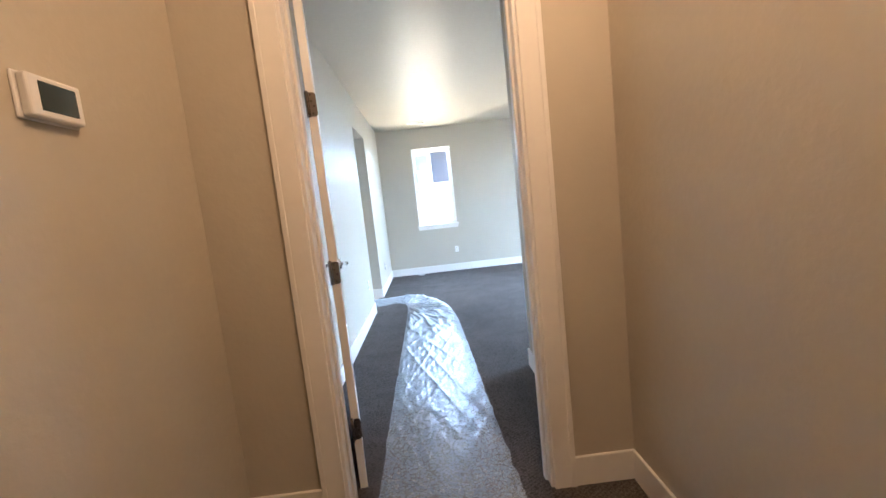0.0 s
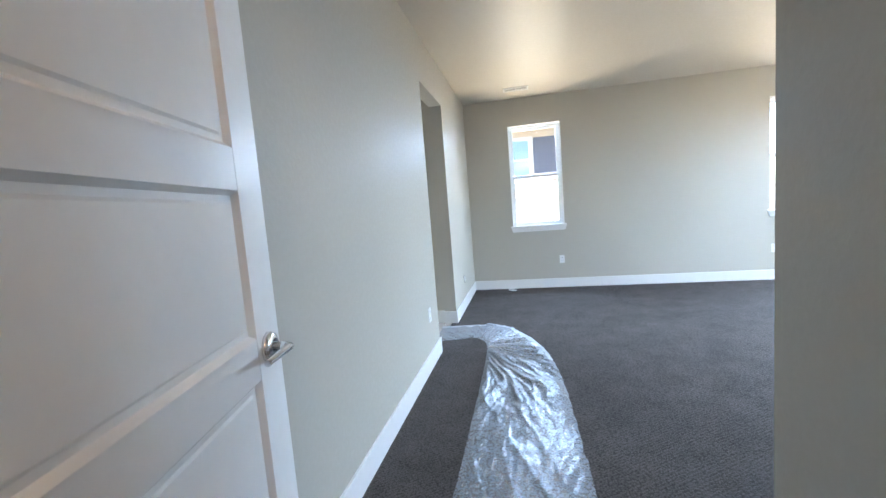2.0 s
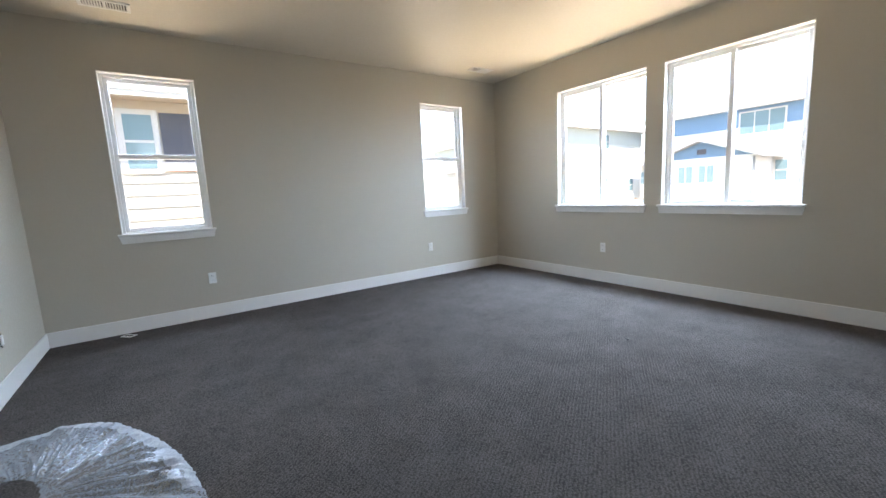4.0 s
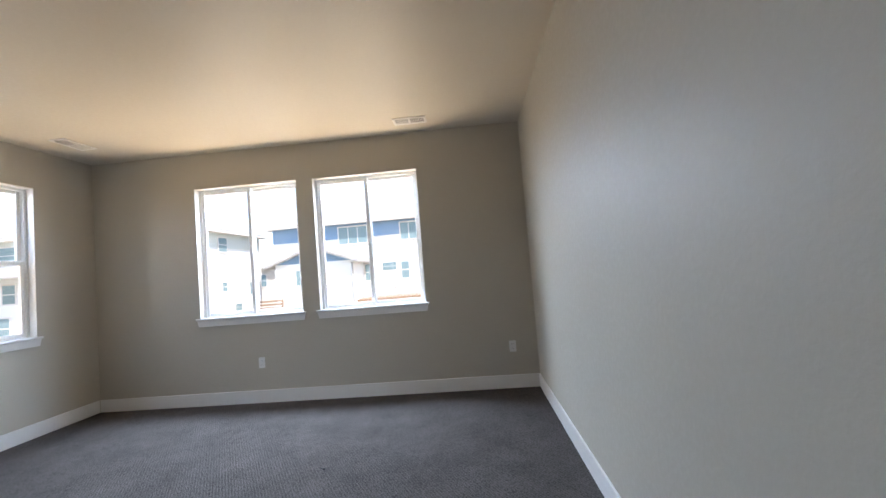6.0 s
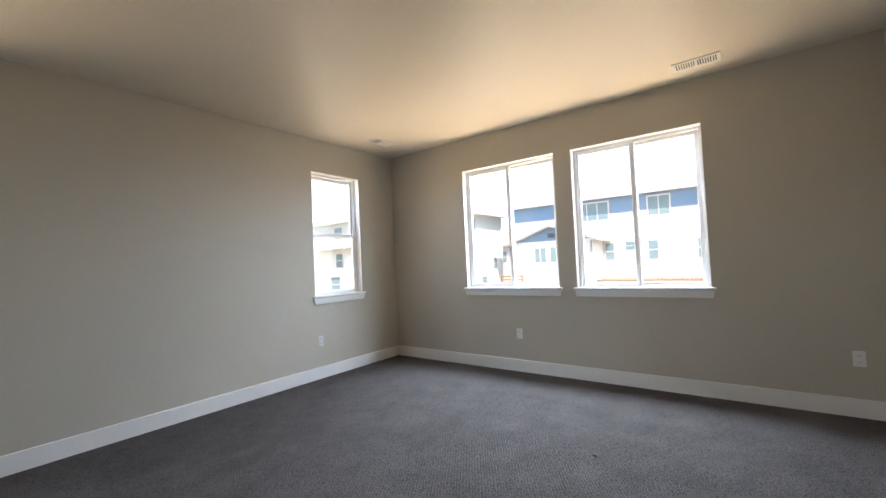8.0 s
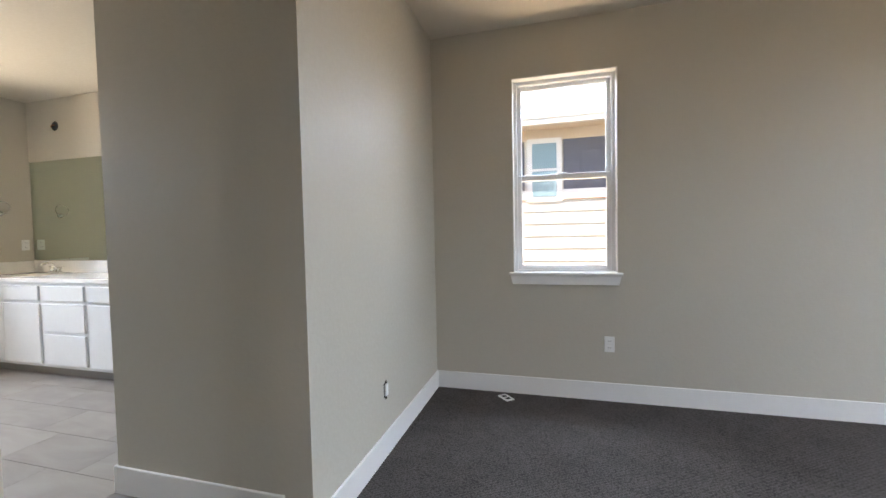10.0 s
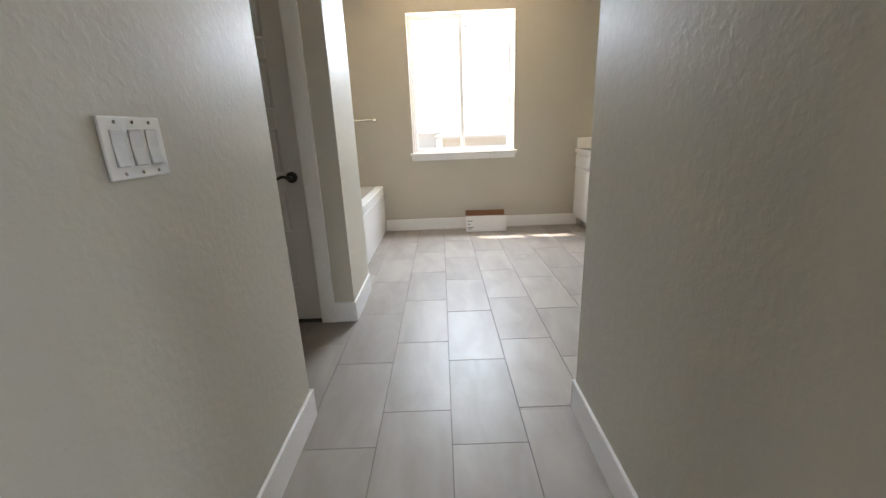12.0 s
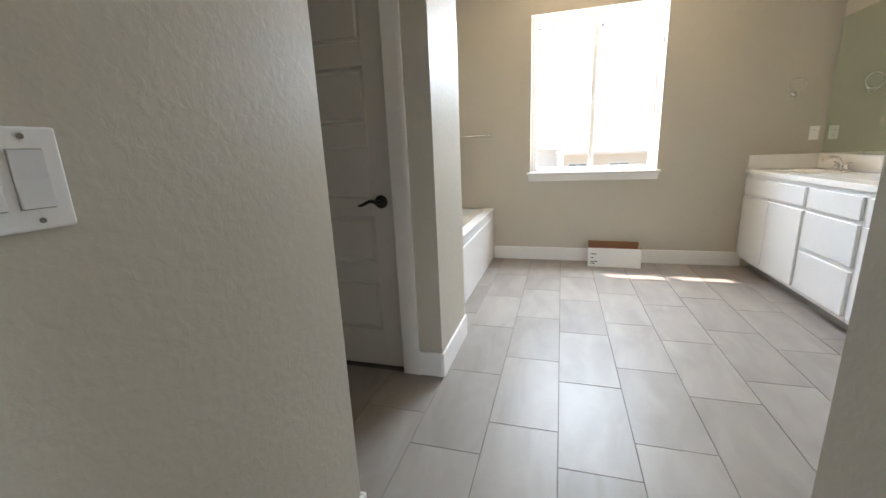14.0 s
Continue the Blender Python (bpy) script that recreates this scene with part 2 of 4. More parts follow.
WALL = wall_paint("greige_wall_paint", (0.51, 0.475, 0.40), 0.53, 0.19)
WALLT = wall_paint("knockdown_textured_wall_paint", (0.51, 0.475, 0.40), 0.47, 0.26)
CEIL = wall_paint("cream_ceiling_paint", (0.60, 0.55, 0.47), 0.42, 0.15)
TRIM = surface("white_semigloss_trim", (0.80, 0.79, 0.77), 0.32, vary=0.02, grain=25, bump=0.03)
DOORW = surface("white_door_paint", (0.83, 0.83, 0.81), 0.36, vary=0.02, grain=30, bump=0.04)
DOORG = surface("light_grey_door_paint", (0.62, 0.60, 0.57), 0.35, vary=0.02, grain=30, bump=0.04)
VINYL = surface("white_vinyl", (0.88, 0.89, 0.90), 0.35, vary=0.015, grain=15)
CARPET = carpet_material()
TILE = tile_material()
GROUT = surface("dark_grout", (0.11, 0.103, 0.097), 0.9, vary=0.1, grain=120, bump=0.2)
GLASS = glass_material("window_glass", (0.97, 0.99, 0.98))
FILM = film_material("clear_plastic_film", 0.22, 0.33)
FILMD = film_material("doubled_plastic_film", 0.45, 0.7)
PLATE = surface("white_plastic", (0.82, 0.82, 0.81), 0.3, vary=0.01, grain=20)
ROCKER = surface("white_rocker_plastic", (0.72, 0.73, 0.74), 0.25, vary=0.01, grain=20)
# near black, painted for the shade inside slots, holes and gaps
DARK = surface("opening_shade_black", (0.02, 0.02, 0.02), 0.7, vary=0.1)
CHROME = surface("chrome", (0.80, 0.80, 0.80), 0.12, 1.0, vary=0.02)
NICKEL = surface("satin_nickel", (0.42, 0.39, 0.36), 0.2, 1.0, vary=0.06, grain=90)
HINGE = surface("antique_nickel", (0.24, 0.21, 0.19), 0.18, 1.0, vary=0.15, grain=60)
BRONZE = surface("oil_rubbed_bronze", (0.045, 0.038, 0.034), 0.3, 0.8, vary=0.2, grain=40)
ACRYLIC = surface("white_acrylic", (0.86, 0.86, 0.85), 0.15, vary=0.01, grain=8)
QUARTZ = surface("white_cultured_marble", (0.82, 0.81, 0.79), 0.14, vary=0.03, coarse=6, grain=30)
CABINET = surface("white_cabinet_paint", (0.76, 0.765, 0.76), 0.33, vary=0.02, grain=30, bump=0.03)
# plain mid grey; also paints the shade of toe kicks and switch gaps
KICK = surface("mid_grey_and_painted_shade", (0.36, 0.35, 0.33), 0.5, vary=0.04)
CARD = surface("brown_cardboard", (0.30, 0.145, 0.075), 0.85, vary=0.12, grain=90, bump=0.1)
CARDW = surface("white_printed_cardboard", (0.80, 0.79, 0.77), 0.6, vary=0.02)
INK = surface("black_ink", (0.03, 0.03, 0.03), 0.7)
LCD = surface("grey_display", (0.045, 0.055, 0.05), 0.12, vary=0.03)
VENTP = surface("white_metal_grille", (0.74, 0.73, 0.71), 0.4, vary=0.02)
SHADOW_DUCT = surface("grille_shade_black", (0.06, 0.06, 0.06), 0.8)
LAMPG = surface("frosted_lamp_glass", (0.85, 0.82, 0.75), 0.5)
MIRROR = surface("mirror_silver", (0.72, 0.80, 0.72), 0.02, 1.0, vary=0.005)
# outdoors
SIDING_CREAM = surface("cream_lap_siding", (0.55, 0.50, 0.43), 0.7, vary=0.04, coarse=0.6, grain=14, bump=0.1, random_tint=0.03)
SIDING_WHITE = surface("white_house_paint", (0.70, 0.70, 0.68), 0.7, vary=0.04, coarse=0.3, grain=9)
SIDING_SAGE = surface("grey_green_siding", (0.50, 0.53, 0.50), 0.7, vary=0.04, coarse=0.4, grain=9)
SIDING_GREY = surface("charcoal_panel_siding", (0.10, 0.097, 0.112), 0.75, vary=0.08, coarse=0.7, grain=12)
SIDING_BLUE = surface("navy_blue_siding", (0.17, 0.27, 0.39), 0.7, vary=0.08, coarse=0.4, grain=9)
SOFFIT = surface("tan_soffit", (0.52, 0.42, 0.32), 0.7, vary=0.05)
FASCIA = surface("pale_fascia", (0.62, 0.58, 0.54), 0.6, vary=0.03)
SHINGLE = surface("grey_shingle", (0.31, 0.30, 0.29), 0.9, vary=0.25, coarse=2, grain=18, bump=0.5, depth=0.02)
HGLASS = surface("teal_house_glass", (0.16, 0.23, 0.25), 0.12, vary=0.1, coarse=0.8)
DECKWOOD = surface("weathered_deck_wood", (0.26, 0.17, 0.11), 0.8, vary=0.15, grain=20)
SOIL = surface("dry_ground", (0.36, 0.31, 0.24), 0.95, vary=0.25, coarse=0.15, grain=3, bump=0.4, depth=0.05)
LEAF = surface("shrub_leaf", (0.06, 0.11, 0.03), 0.6, vary=0.3, grain=9)


# ---------------------------------------------------------------- builders
def box(bm, x0, x1, y0, y1, z0, z1, bevel=0.0, seg=1):
    vs = [bm.verts.new((x, y, z)) for z in (z0, z1) for y in (y0, y1) for x in (x0, x1)]
    fs = [bm.faces.new([vs[i] for i in q]) for q in ((0, 2, 3, 1), (4, 5, 7, 6), (0, 1, 5, 4), (2, 6, 7, 3), (0, 4, 6, 2), (1, 3, 7, 5))]
    if bevel:
        es = list({e for f in fs for e in f.edges})
        bmesh.ops.bevel(bm, geom=es, offset=bevel, segments=seg, affect='EDGES', profile=0.5)
    return bm


def boxes(*rows, bevel=0.0, seg=1):
    bm = bmesh.new()
    for r in rows:
        box(bm, *r, bevel=bevel, seg=seg)
    return bm


def tube(bm, pts, r, n=12, caps=True, radii=None):
    """A round bar along points."""
    pts = [Vector(p) for p in pts]
    rings = []
    ref = Vector((0.31, 0.17, 0.93))
    for i, p in enumerate(pts):
        d = (pts[min(i + 1, len(pts) - 1)] - pts[max(i - 1, 0)]).normalized()
        u = d.cross(ref).normalized()
        v = d.cross(u)
        rr = radii[i] if radii else r
        rings.append([bm.verts.new(p + rr * (math.cos(2 * math.pi * k / n) * u + math.sin(2 * math.pi * k / n) * v)) for k in range(n)])
    for a, b in zip(rings, rings[1:]):
        for k in range(n):
            f = bm.faces.new((a[k], a[(k + 1) % n], b[(k + 1) % n], b[k]))
            f.smooth = True
    if caps:
        bm.faces.new(rings[0][::-1])
        bm.faces.new(rings[-1])
    return bm


def prism(bm, outline, depth, axis="y", start=0.0):
    """An outline of (u, v) pulled along an axis: u, v are x, z for y; y, z for x; x, y for z."""
    def at(u, v, w):
        return {"y": (u, w, v), "x": (w, u, v), "z": (u, v, w)}[axis]
    a = [bm.verts.new(at(u, v, start)) for u, v in outline]
    b = [bm.verts.new(at(u, v, start + depth)) for u, v in outline]
    n = len(outline)
    bm.faces.new(a)
    bm.faces.new(b[::-1])
    for i in range(n):
        bm.faces.new((a[i], b[i], b[(i + 1) % n], a[(i + 1) % n]))
    bmesh.ops.recalc_face_normals(bm, faces=bm.faces)
    return bm


def mesh_of(name, bm, material):
    bmesh.ops.recalc_face_normals(bm, faces=bm.faces)
    me = bpy.data.meshes.new(name)
    bm.to_mesh(me)
    bm.free()
    me.materials.append(material)
    return me


def part(name, bm, material, parent, label=""):
    ob = new(name, mesh_of(name, bm, material))
    ob.parent = parent
    return tagged(ob, label)


def structure(name, bm, material, label, category=""):
    return tagged(new(name, mesh_of(name, bm, material)), label, category or name.split("_")[0], kind="structure")


def thing(name, m, label, category, group="", kind=""):
    ob = new(name)
    ob.empty_display_size = 0.1
    ob.matrix_basis = m
    return tagged(ob, label, category, group, kind)


def panelled(along, a0, a1, t0, t1, z0, z1, openings):
    """A straight wall along x or y with rectangular openings (a0, a1, z0, z1) right through it."""
    bm = bmesh.new()

    def put(b0, b1, c0, c1):
        if along == "x":
            box(bm, b0, b1, t0, t1, c0, c1)
        else:
            box(bm, t0, t1, b0, b1, c0, c1)
    at = a0
    for o0, o1, w0, w1 in sorted(openings):
        put(at, o0, z0, z1)
        if w0 > z0:
            put(o0, o1, z0, w0)
        put(o0, o1, w1, z1)
        at = o1
    put(at, a1, z0, z1)
    return bm


# ---------------------------------------------------------------- the plan, in metres
N, E, S, C = 8.62, 5.29, 3.805, 2.79       # bedroom: north, east, south faces, ceiling
W1, W2 = (0.625, 1.364, 0.94, 2.41), (3.955, 4.67, 0.94, 2.405)
W3, W4 = (6.25, 7.42, 0.945, 2.40), (4.918, 6.07, 0.945, 2.395)
WB = (6.104, 7.324, 0.93, 2.46)
DOOR = (0.312, 1.228, 0.0, 2.42)            # bedroom door opening in its wall
PASS = (5.987, 6.880, 0.0, 2.39)              # opening to the bathroom
PS, PN, PX = 5.83, 6.99, -1.19              # passage: south and north faces, inner end
BW = -4.66                                  # bathroom window wall
WC = -2.14                                  # wall with the grey door
B0, TOP = -0.25, 2.95
PILE = 0.024                                # carpet above the tile

structure("wall_north", panelled("x", BW - 0.16, E + 0.16, N, N + 0.16, B0, TOP, [W1, W2]), WALL, "greige painted drywall wall with two tall windows", "wall")
structure("wall_east", panelled("y", S - 0.13, N, E, E + 0.16, B0, TOP, [W3, W4]), WALL, "greige painted drywall wall with a pair of sliding windows", "wall")
structure("wall_south", boxes((1.46, E, S - 0.13, S, B0, TOP)), WALL, "plain greige painted drywall wall", "wall")
structure("wall_vestibule_east", boxes((1.46, 1.59, 2.645, S - 0.13, B0, TOP)), WALL, "short greige wall beside the bedroom door", "wall")
structure("wall_door", panelled("x", -0.21, 1.71, 2.515, 2.645, B0, TOP, [(DOOR[0], DOOR[1], B0, DOOR[3])]), WALL, "greige wall with the bedroom doorway", "wall")
structure("wall_west", panelled("y", 2.645, N, -0.13, 0.0, B0, TOP, [(PASS[0], PASS[1], B0, PASS[3])]), WALL, "greige wall with an open passage to the bathroom", "wall")
structure("wall_passage_south", boxes((PX, -0.13, PS - 0.12, PS, B0, TOP), (PX, PX + 0.12, 4.6, PS - 0.12, B0, TOP)), WALLT, "textured greige passage wall with a switch plate", "wall")
structure("wall_passage_north", boxes((PX, -0.13, PN, PN + 0.12, B0, TOP), (PX, PX + 0.12, PN + 0.12, N, B0, TOP)), WALLT, "textured greige passage wall", "wall")
structure("wall_bath_west", panelled("y", 4.73, N, BW - 0.16, BW, B0, TOP, [WB]), WALL, "bathroom wall with a sliding window", "wall")
structure("wall_closet", panelled("y", 4.6, PS, WC - 0.12, WC, B0, TOP, [(4.79, 5.605, B0, 2.42)]), WALL, "greige wall with a grey panel door", "wall")
structure("wall_tub_end", boxes((-2.69, WC - 0.12, PS - 0.12, PS, B0, TOP), (-2.69, -2.57, 4.73, PS - 0.12, B0, TOP)), WALL, "greige wall at the end of the bathtub", "wall")
structure("wall_tub_back", boxes((BW, -2.69, 4.61, 4.73, B0, TOP)), WALL, "greige wall behind the bathtub", "wall")
structure("wall_alcove_south", boxes((-2.57, PX + 0.12, 4.48, 4.6, B0, TOP)), WALL, "greige wall closing the alcove", "wall")
structure("wall_closet_back", boxes((-2.57, WC - 0.12, 4.6, 4.72, B0, TOP)), WALL, "plain wall behind the grey door", "wall")
structure("wall_hall_west", boxes((-0.21, -0.09, -1.0, 2.515, B0, TOP)), WALL, "beige hall wall with a thermostat", "wall")
structure("wall_hall_east", boxes((1.59, 1.71, -1.0, 2.515, B0, TOP)), WALL, "plain beige hall wall", "wall")
structure("wall_hall_south", boxes((-0.21, 1.71, -1.12, -1.0, B0, TOP)), WALL, "plain beige wall at the end of the hall", "wall")
structure("ceiling", boxes((BW - 0.10, E + 0.10, -1.1, N + 0.10, C, C + 0.12)), CEIL, "cream painted textured ceiling", "ceiling")
structure("roof", boxes((BW - 0.80, E + 0.16, -1.2, N + 0.16, C + 0.17, C + 0.30)), SHINGLE, "grey shingled roof slab with a west eave", "roof")
structure("floor", boxes((-0.06, E, 3.68, N, -0.2, PILE), (-0.06, 1.50, 2.50, 3.68, -0.2, PILE), (-0.09, 1.59, -1.0, 2.50, -0.2, PILE)), CARPET, "dark grey looped carpet", "floor")
bath_floor = structure("floor_bath", boxes((BW, -0.06, 4.6, N, -0.2, -0.003)), GROUT, "grey porcelain tile floor in running bond", "floor")


def baseboard(x0, y0, x1, y1, side, h=0.157):
    """A flat board along a wall; side is where the room lies of the line: n, s, e or w."""
    t = 0.014
    bm = bmesh.new()
    if side in "ns":
        lo, hi = (y0, y0 + t) if side == "n" else (y0 - t, y0)
        box(bm, x0, x1, lo, hi, 0.0, h, bevel=0.003)
    else:
        lo, hi = (x0, x0 + t) if side == "e" else (x0 - t, x0)
        box(bm, lo, hi, y0, y1, 0.0, h, bevel=0.003)
    return structure("baseboard", bm, TRIM, "white painted flat baseboard along the wall", "baseboard")


T = 0.014
baseboard(T, N, E - T, N, "s")
baseboard(E, S, E, N - T, "w")
baseboard(1.46 - T, S, E - T, S, "n")
baseboard(1.46, 2.645 + T, 1.46, S, "w")
baseboard(0, 2.645 + T, 0, PASS[0], "e")
baseboard(0, PASS[1], 0, N, "e")
baseboard(-0.13, PASS[1], T, PASS[1], "s")
baseboard(-0.13, PASS[0], T, PASS[0], "n")
baseboard(PX, PS, -0.13, PS, "n", 0.140)
baseboard(PX, PN, -0.13, PN, "s", 0.140)
baseboard(PX, 4.6 + T, PX, PS + T, "w", 0.140)
baseboard(PX, PN - T, PX, 8.09, "w", 0.140)
baseboard(BW, 5.72, BW, 8.12, "e", 0.140)
baseboard(-2.69, PS, WC + T, PS, "n", 0.140)
baseboard(WC, 5.70, WC, PS, "e", 0.140)
baseboard(WC, 4.6 + T, WC, 4.695, "e", 0.140)
baseboard(WC + T, 4.6, PX - T, 4.6, "n", 0.140)
baseboard(-0.09, -1.0, -0.09, 2.515, "e")
baseboard(1.59, -1.0, 1.59, 2.515 - T, "w")
baseboard(-0.09 + T, 2.515, 0.221, 2.515, "s")
baseboard(1.319, 2.515, 1.59, 2.515, "s")
baseboard(1.319, 2.645, 1.46, 2.645, "n")
baseboard(0.0, 2.645, 0.221, 2.645, "n")


# ---------------------------------------------------------------- windows
def window(name, m, w, h, kind, label):
    """Local: x along the wall, y outwards from the room face, z up from the opening's foot."""
    win = thing(name, m, label, "window", kind="structure")
    hw, d0, d1, f = w / 2, 0.075, 0.145, 0.032
    part("window_frame", boxes((-hw, -hw + f, d0, d1, 0, h), (hw - f, hw, d0, d1, 0, h), (-hw + f, hw - f, d0, d1, h - f, h), (-hw + f, hw - f, d0, d1, 0, f), bevel=0.003), VINYL, win)
    part("jamb_liner", boxes((-hw, -hw + 0.007, 0.0, d0, 0.018, h - 0.007), (hw - 0.007, hw, 0.0, d0, 0.018, h - 0.007), (-hw, hw, 0.0, d0, h - 0.007, h), bevel=0.0015), TRIM, win, "white painted return lining the opening")
    x0, x1, z0, z1, s = -hw + f, hw - f, f, h - f, 0.033

    def sash(a0, a1, b0, b1, y, meet=""):
        rails = {k: s for k in "lrtb"}
        for k in meet:
            rails[k] = 0.042
        sa = part("sash", boxes((a0, a0 + rails["l"], y, y + 0.028, b0, b1), (a1 - rails["r"], a1, y, y + 0.028, b0, b1),
                                (a0 + rails["l"], a1 - rails["r"], y, y + 0.028, b0, b0 + rails["b"]),
                                (a0 + rails["l"], a1 - rails["r"], y, y + 0.028, b1 - rails["t"], b1), bevel=0.003), VINYL, win)
        pane = part("pane", boxes((a0 + rails["l"] - 0.004, a1 - rails["r"] + 0.004, y + 0.011, y + 0.016, b0 + rails["b"] - 0.004, b1 - rails["t"] + 0.004)), GLASS, sa, "clear glass pane")
        pane.visible_shadow = False
    if kind == "hung":
        zm = h * 0.5
        sash(x0, x1, zm - 0.018, z1, 0.112, "b")
        sash(x0, x1, z0, zm + 0.018, 0.080, "t")
        part("latch", boxes((-0.03, 0.03, 0.075, 0.098, zm + 0.018, zm + 0.030), bevel=0.003), VINYL, win)
    else:
        xm = 0.0
        sash(xm - 0.018, x1, z0, z1, 0.112, "l")
        sash(x0, xm + 0.018, z0, z1, 0.080, "r")
        part("latch", boxes((0.000, 0.014, 0.068, 0.082, h * 0.48, h * 0.48 + 0.09), bevel=0.003), VINYL, win)
    part("window_sill", boxes((-hw - 0.03, hw + 0.03, -0.035, 0.0, -0.004, 0.018), (-hw, hw, 0.0, 0.076, -0.004, 0.018), bevel=0.004), TRIM, win, "white painted wooden stool")
    bm = prism(bmesh.new(), [(-hw - 0.022, -0.004), (hw + 0.022, -0.004), (hw + 0.006, -0.072), (-hw - 0.006, -0.072)], -0.016, "y", -0.002)
    part("apron", bm, TRIM, win, "white painted apron board under the sill")
    return win


def win_x(name, o, label):
    return window(name, pose((o[0] + o[1]) / 2, N, o[2], 0, 0, 0), o[1] - o[0], o[3] - o[2], "hung", label)


win_x("window_1", W1, "white vinyl single-hung window facing the neighbouring house")
win_x("window_2", W2, "white vinyl single-hung window near the corner")
window("window_3", pose(E, (W3[0] + W3[1]) / 2, W3[2], 0, 0, -90), W3[1] - W3[0], W3[3] - W3[2], "slider", "white vinyl sliding window of a pair")
window("window_4", pose(E, (W4[0] + W4[1]) / 2, W4[2], 0, 0, -90), W4[1] - W4[0], W4[3] - W4[2], "slider", "white vinyl sliding window of a pair")
bath_window = window("window_5", pose(BW, (WB[0] + WB[1]) / 2, WB[2], 0, 0, 90), WB[1] - WB[0], WB[3] - WB[2], "slider", "white vinyl sliding bathroom window with corner stickers")


for sx in (-0.30, 0.27):
    part("glass_label", boxes((sx - 0.0035, sx + 0.0035, 0.0885 if sx < 0 else 0.1205, 0.0905 if sx < 0 else 0.1225, 0.74, 1.42)), KICK, bath_window, "thin grey tape line on the glass")
for sx, sz in ((-0.535, 1.40), (0.535, 1.40), (-0.40, 1.385), (0.06, 1.385)):
    part("glass_label", boxes((sx - 0.014, sx + 0.014, 0.0905 if sx < 0 else 0.1225, 0.0912 if sx < 0 else 0.1232, sz, sz + 0.03)), KICK, bath_window, "small grey sticker on the glass")


# ---------------------------------------------------------------- doors
def ring_frame(bm, x0, x1, z0, z1, width, y_out, y_in):
    """A sloped picture-frame moulding from an outer rectangle at y_out to an inner one at y_in."""
    a = [bm.verts.new((x, y_out, z)) for x, z in ((x0, z0), (x1, z0), (x1, z1), (x0, z1))]
    b = [bm.verts.new((x, y_in, z)) for x, z in ((x0 + width, z0 + width), (x1 - width, z0 + width), (x1 - width, z1 - width), (x0 + width, z1 - width))]
    for i in range(4):
        bm.faces.new((a[i], a[(i + 1) % 4], b[(i + 1) % 4], b[i]))
    return b


FIVE = ((0.240, 0.555), (0.645, 0.960), (1.052, 1.368), (1.458, 1.772), (1.862, 2.176))
SIX = ((0.235, 0.525), (0.625, 0.885), (0.985, 1.255), (1.360, 1.625), (1.735, 2.000), (2.090, 2.290))


def panel_door(door, w, h, t, paint, panels):
    """A moulded six-panel leaf: local x from the hinge, y through its thickness, both faces alike."""
    st, z0 = 0.115, 0.018
    rails = [z0] + [z for p in panels for z in p] + [h]
    rows = [(0, st, -t, 0, z0, h), (w - st, w, -t, 0, z0, h)]
    rows += [(st, w - st, -t, 0, rails[i], rails[i + 1]) for i in range(0, len(rails), 2)]
    part("door_leaf", boxes(*rows, bevel=0.0015), paint, door)
    for p0, p1 in panels:
        bm = bmesh.new()
        for s, face in ((1, 0.0), (-1, -t)):
            b = ring_frame(bm, st, w - st, p0, p1, 0.009, face - s * 0.001, face - s * 0.013)
            xs0, xs1, zs0, zs1 = st + 0.009, w - st - 0.009, p0 + 0.009, p1 - 0.009
            c = ring_frame(bm, xs0 + 0.012, xs1 - 0.012, zs0 + 0.012, zs1 - 0.012, 0.006, face - s * 0.013, face - s * 0.0095)
            d = [bm.verts.new((x, face - s * 0.013, z)) for x, z in ((xs0 + 0.012, zs0 + 0.012), (xs1 - 0.012, zs0 + 0.012), (xs1 - 0.012, zs1 - 0.012), (xs0 + 0.012, zs1 - 0.012))]
            for i in range(4):
                bm.faces.new((b[i], b[(i + 1) % 4], d[(i + 1) % 4], d[i]))
            bm.faces.new(c)
        part("panel", bm, paint, door)


def lever(door, x, z, y, out, toward, metal, label, wave=1.0):
    """A lever handle: rosette, neck and a waved lever that points along toward * x."""
    rose = bmesh.new()
    tube(rose, [(x, y, z), (x, y + out * 0.006, z), (x, y + out * 0.012, z), (x, y + out * 0.016, z)], 0.033, 24, radii=[0.035, 0.035, 0.031, 0.020])
    h = part("door_handle", rose, metal, door, label)
    arm = bmesh.new()
    pts, rad = [(x, y + out * 0.012, z), (x, y + out * 0.040, z)], [0.011, 0.011]
    for i in range(9):
        f = i / 8
        pts.append((x + toward * (0.006 + 0.105 * f), y + out * (0.050 - 0.006 * f), z + wave * (0.010 * math.sin(f * 5.0) - 0.006 * f)))
        rad.append(0.0105 - 0.004 * f)
    tube(arm, pts, 0.01, 14, radii=rad)
    part("lever", arm, metal, h)


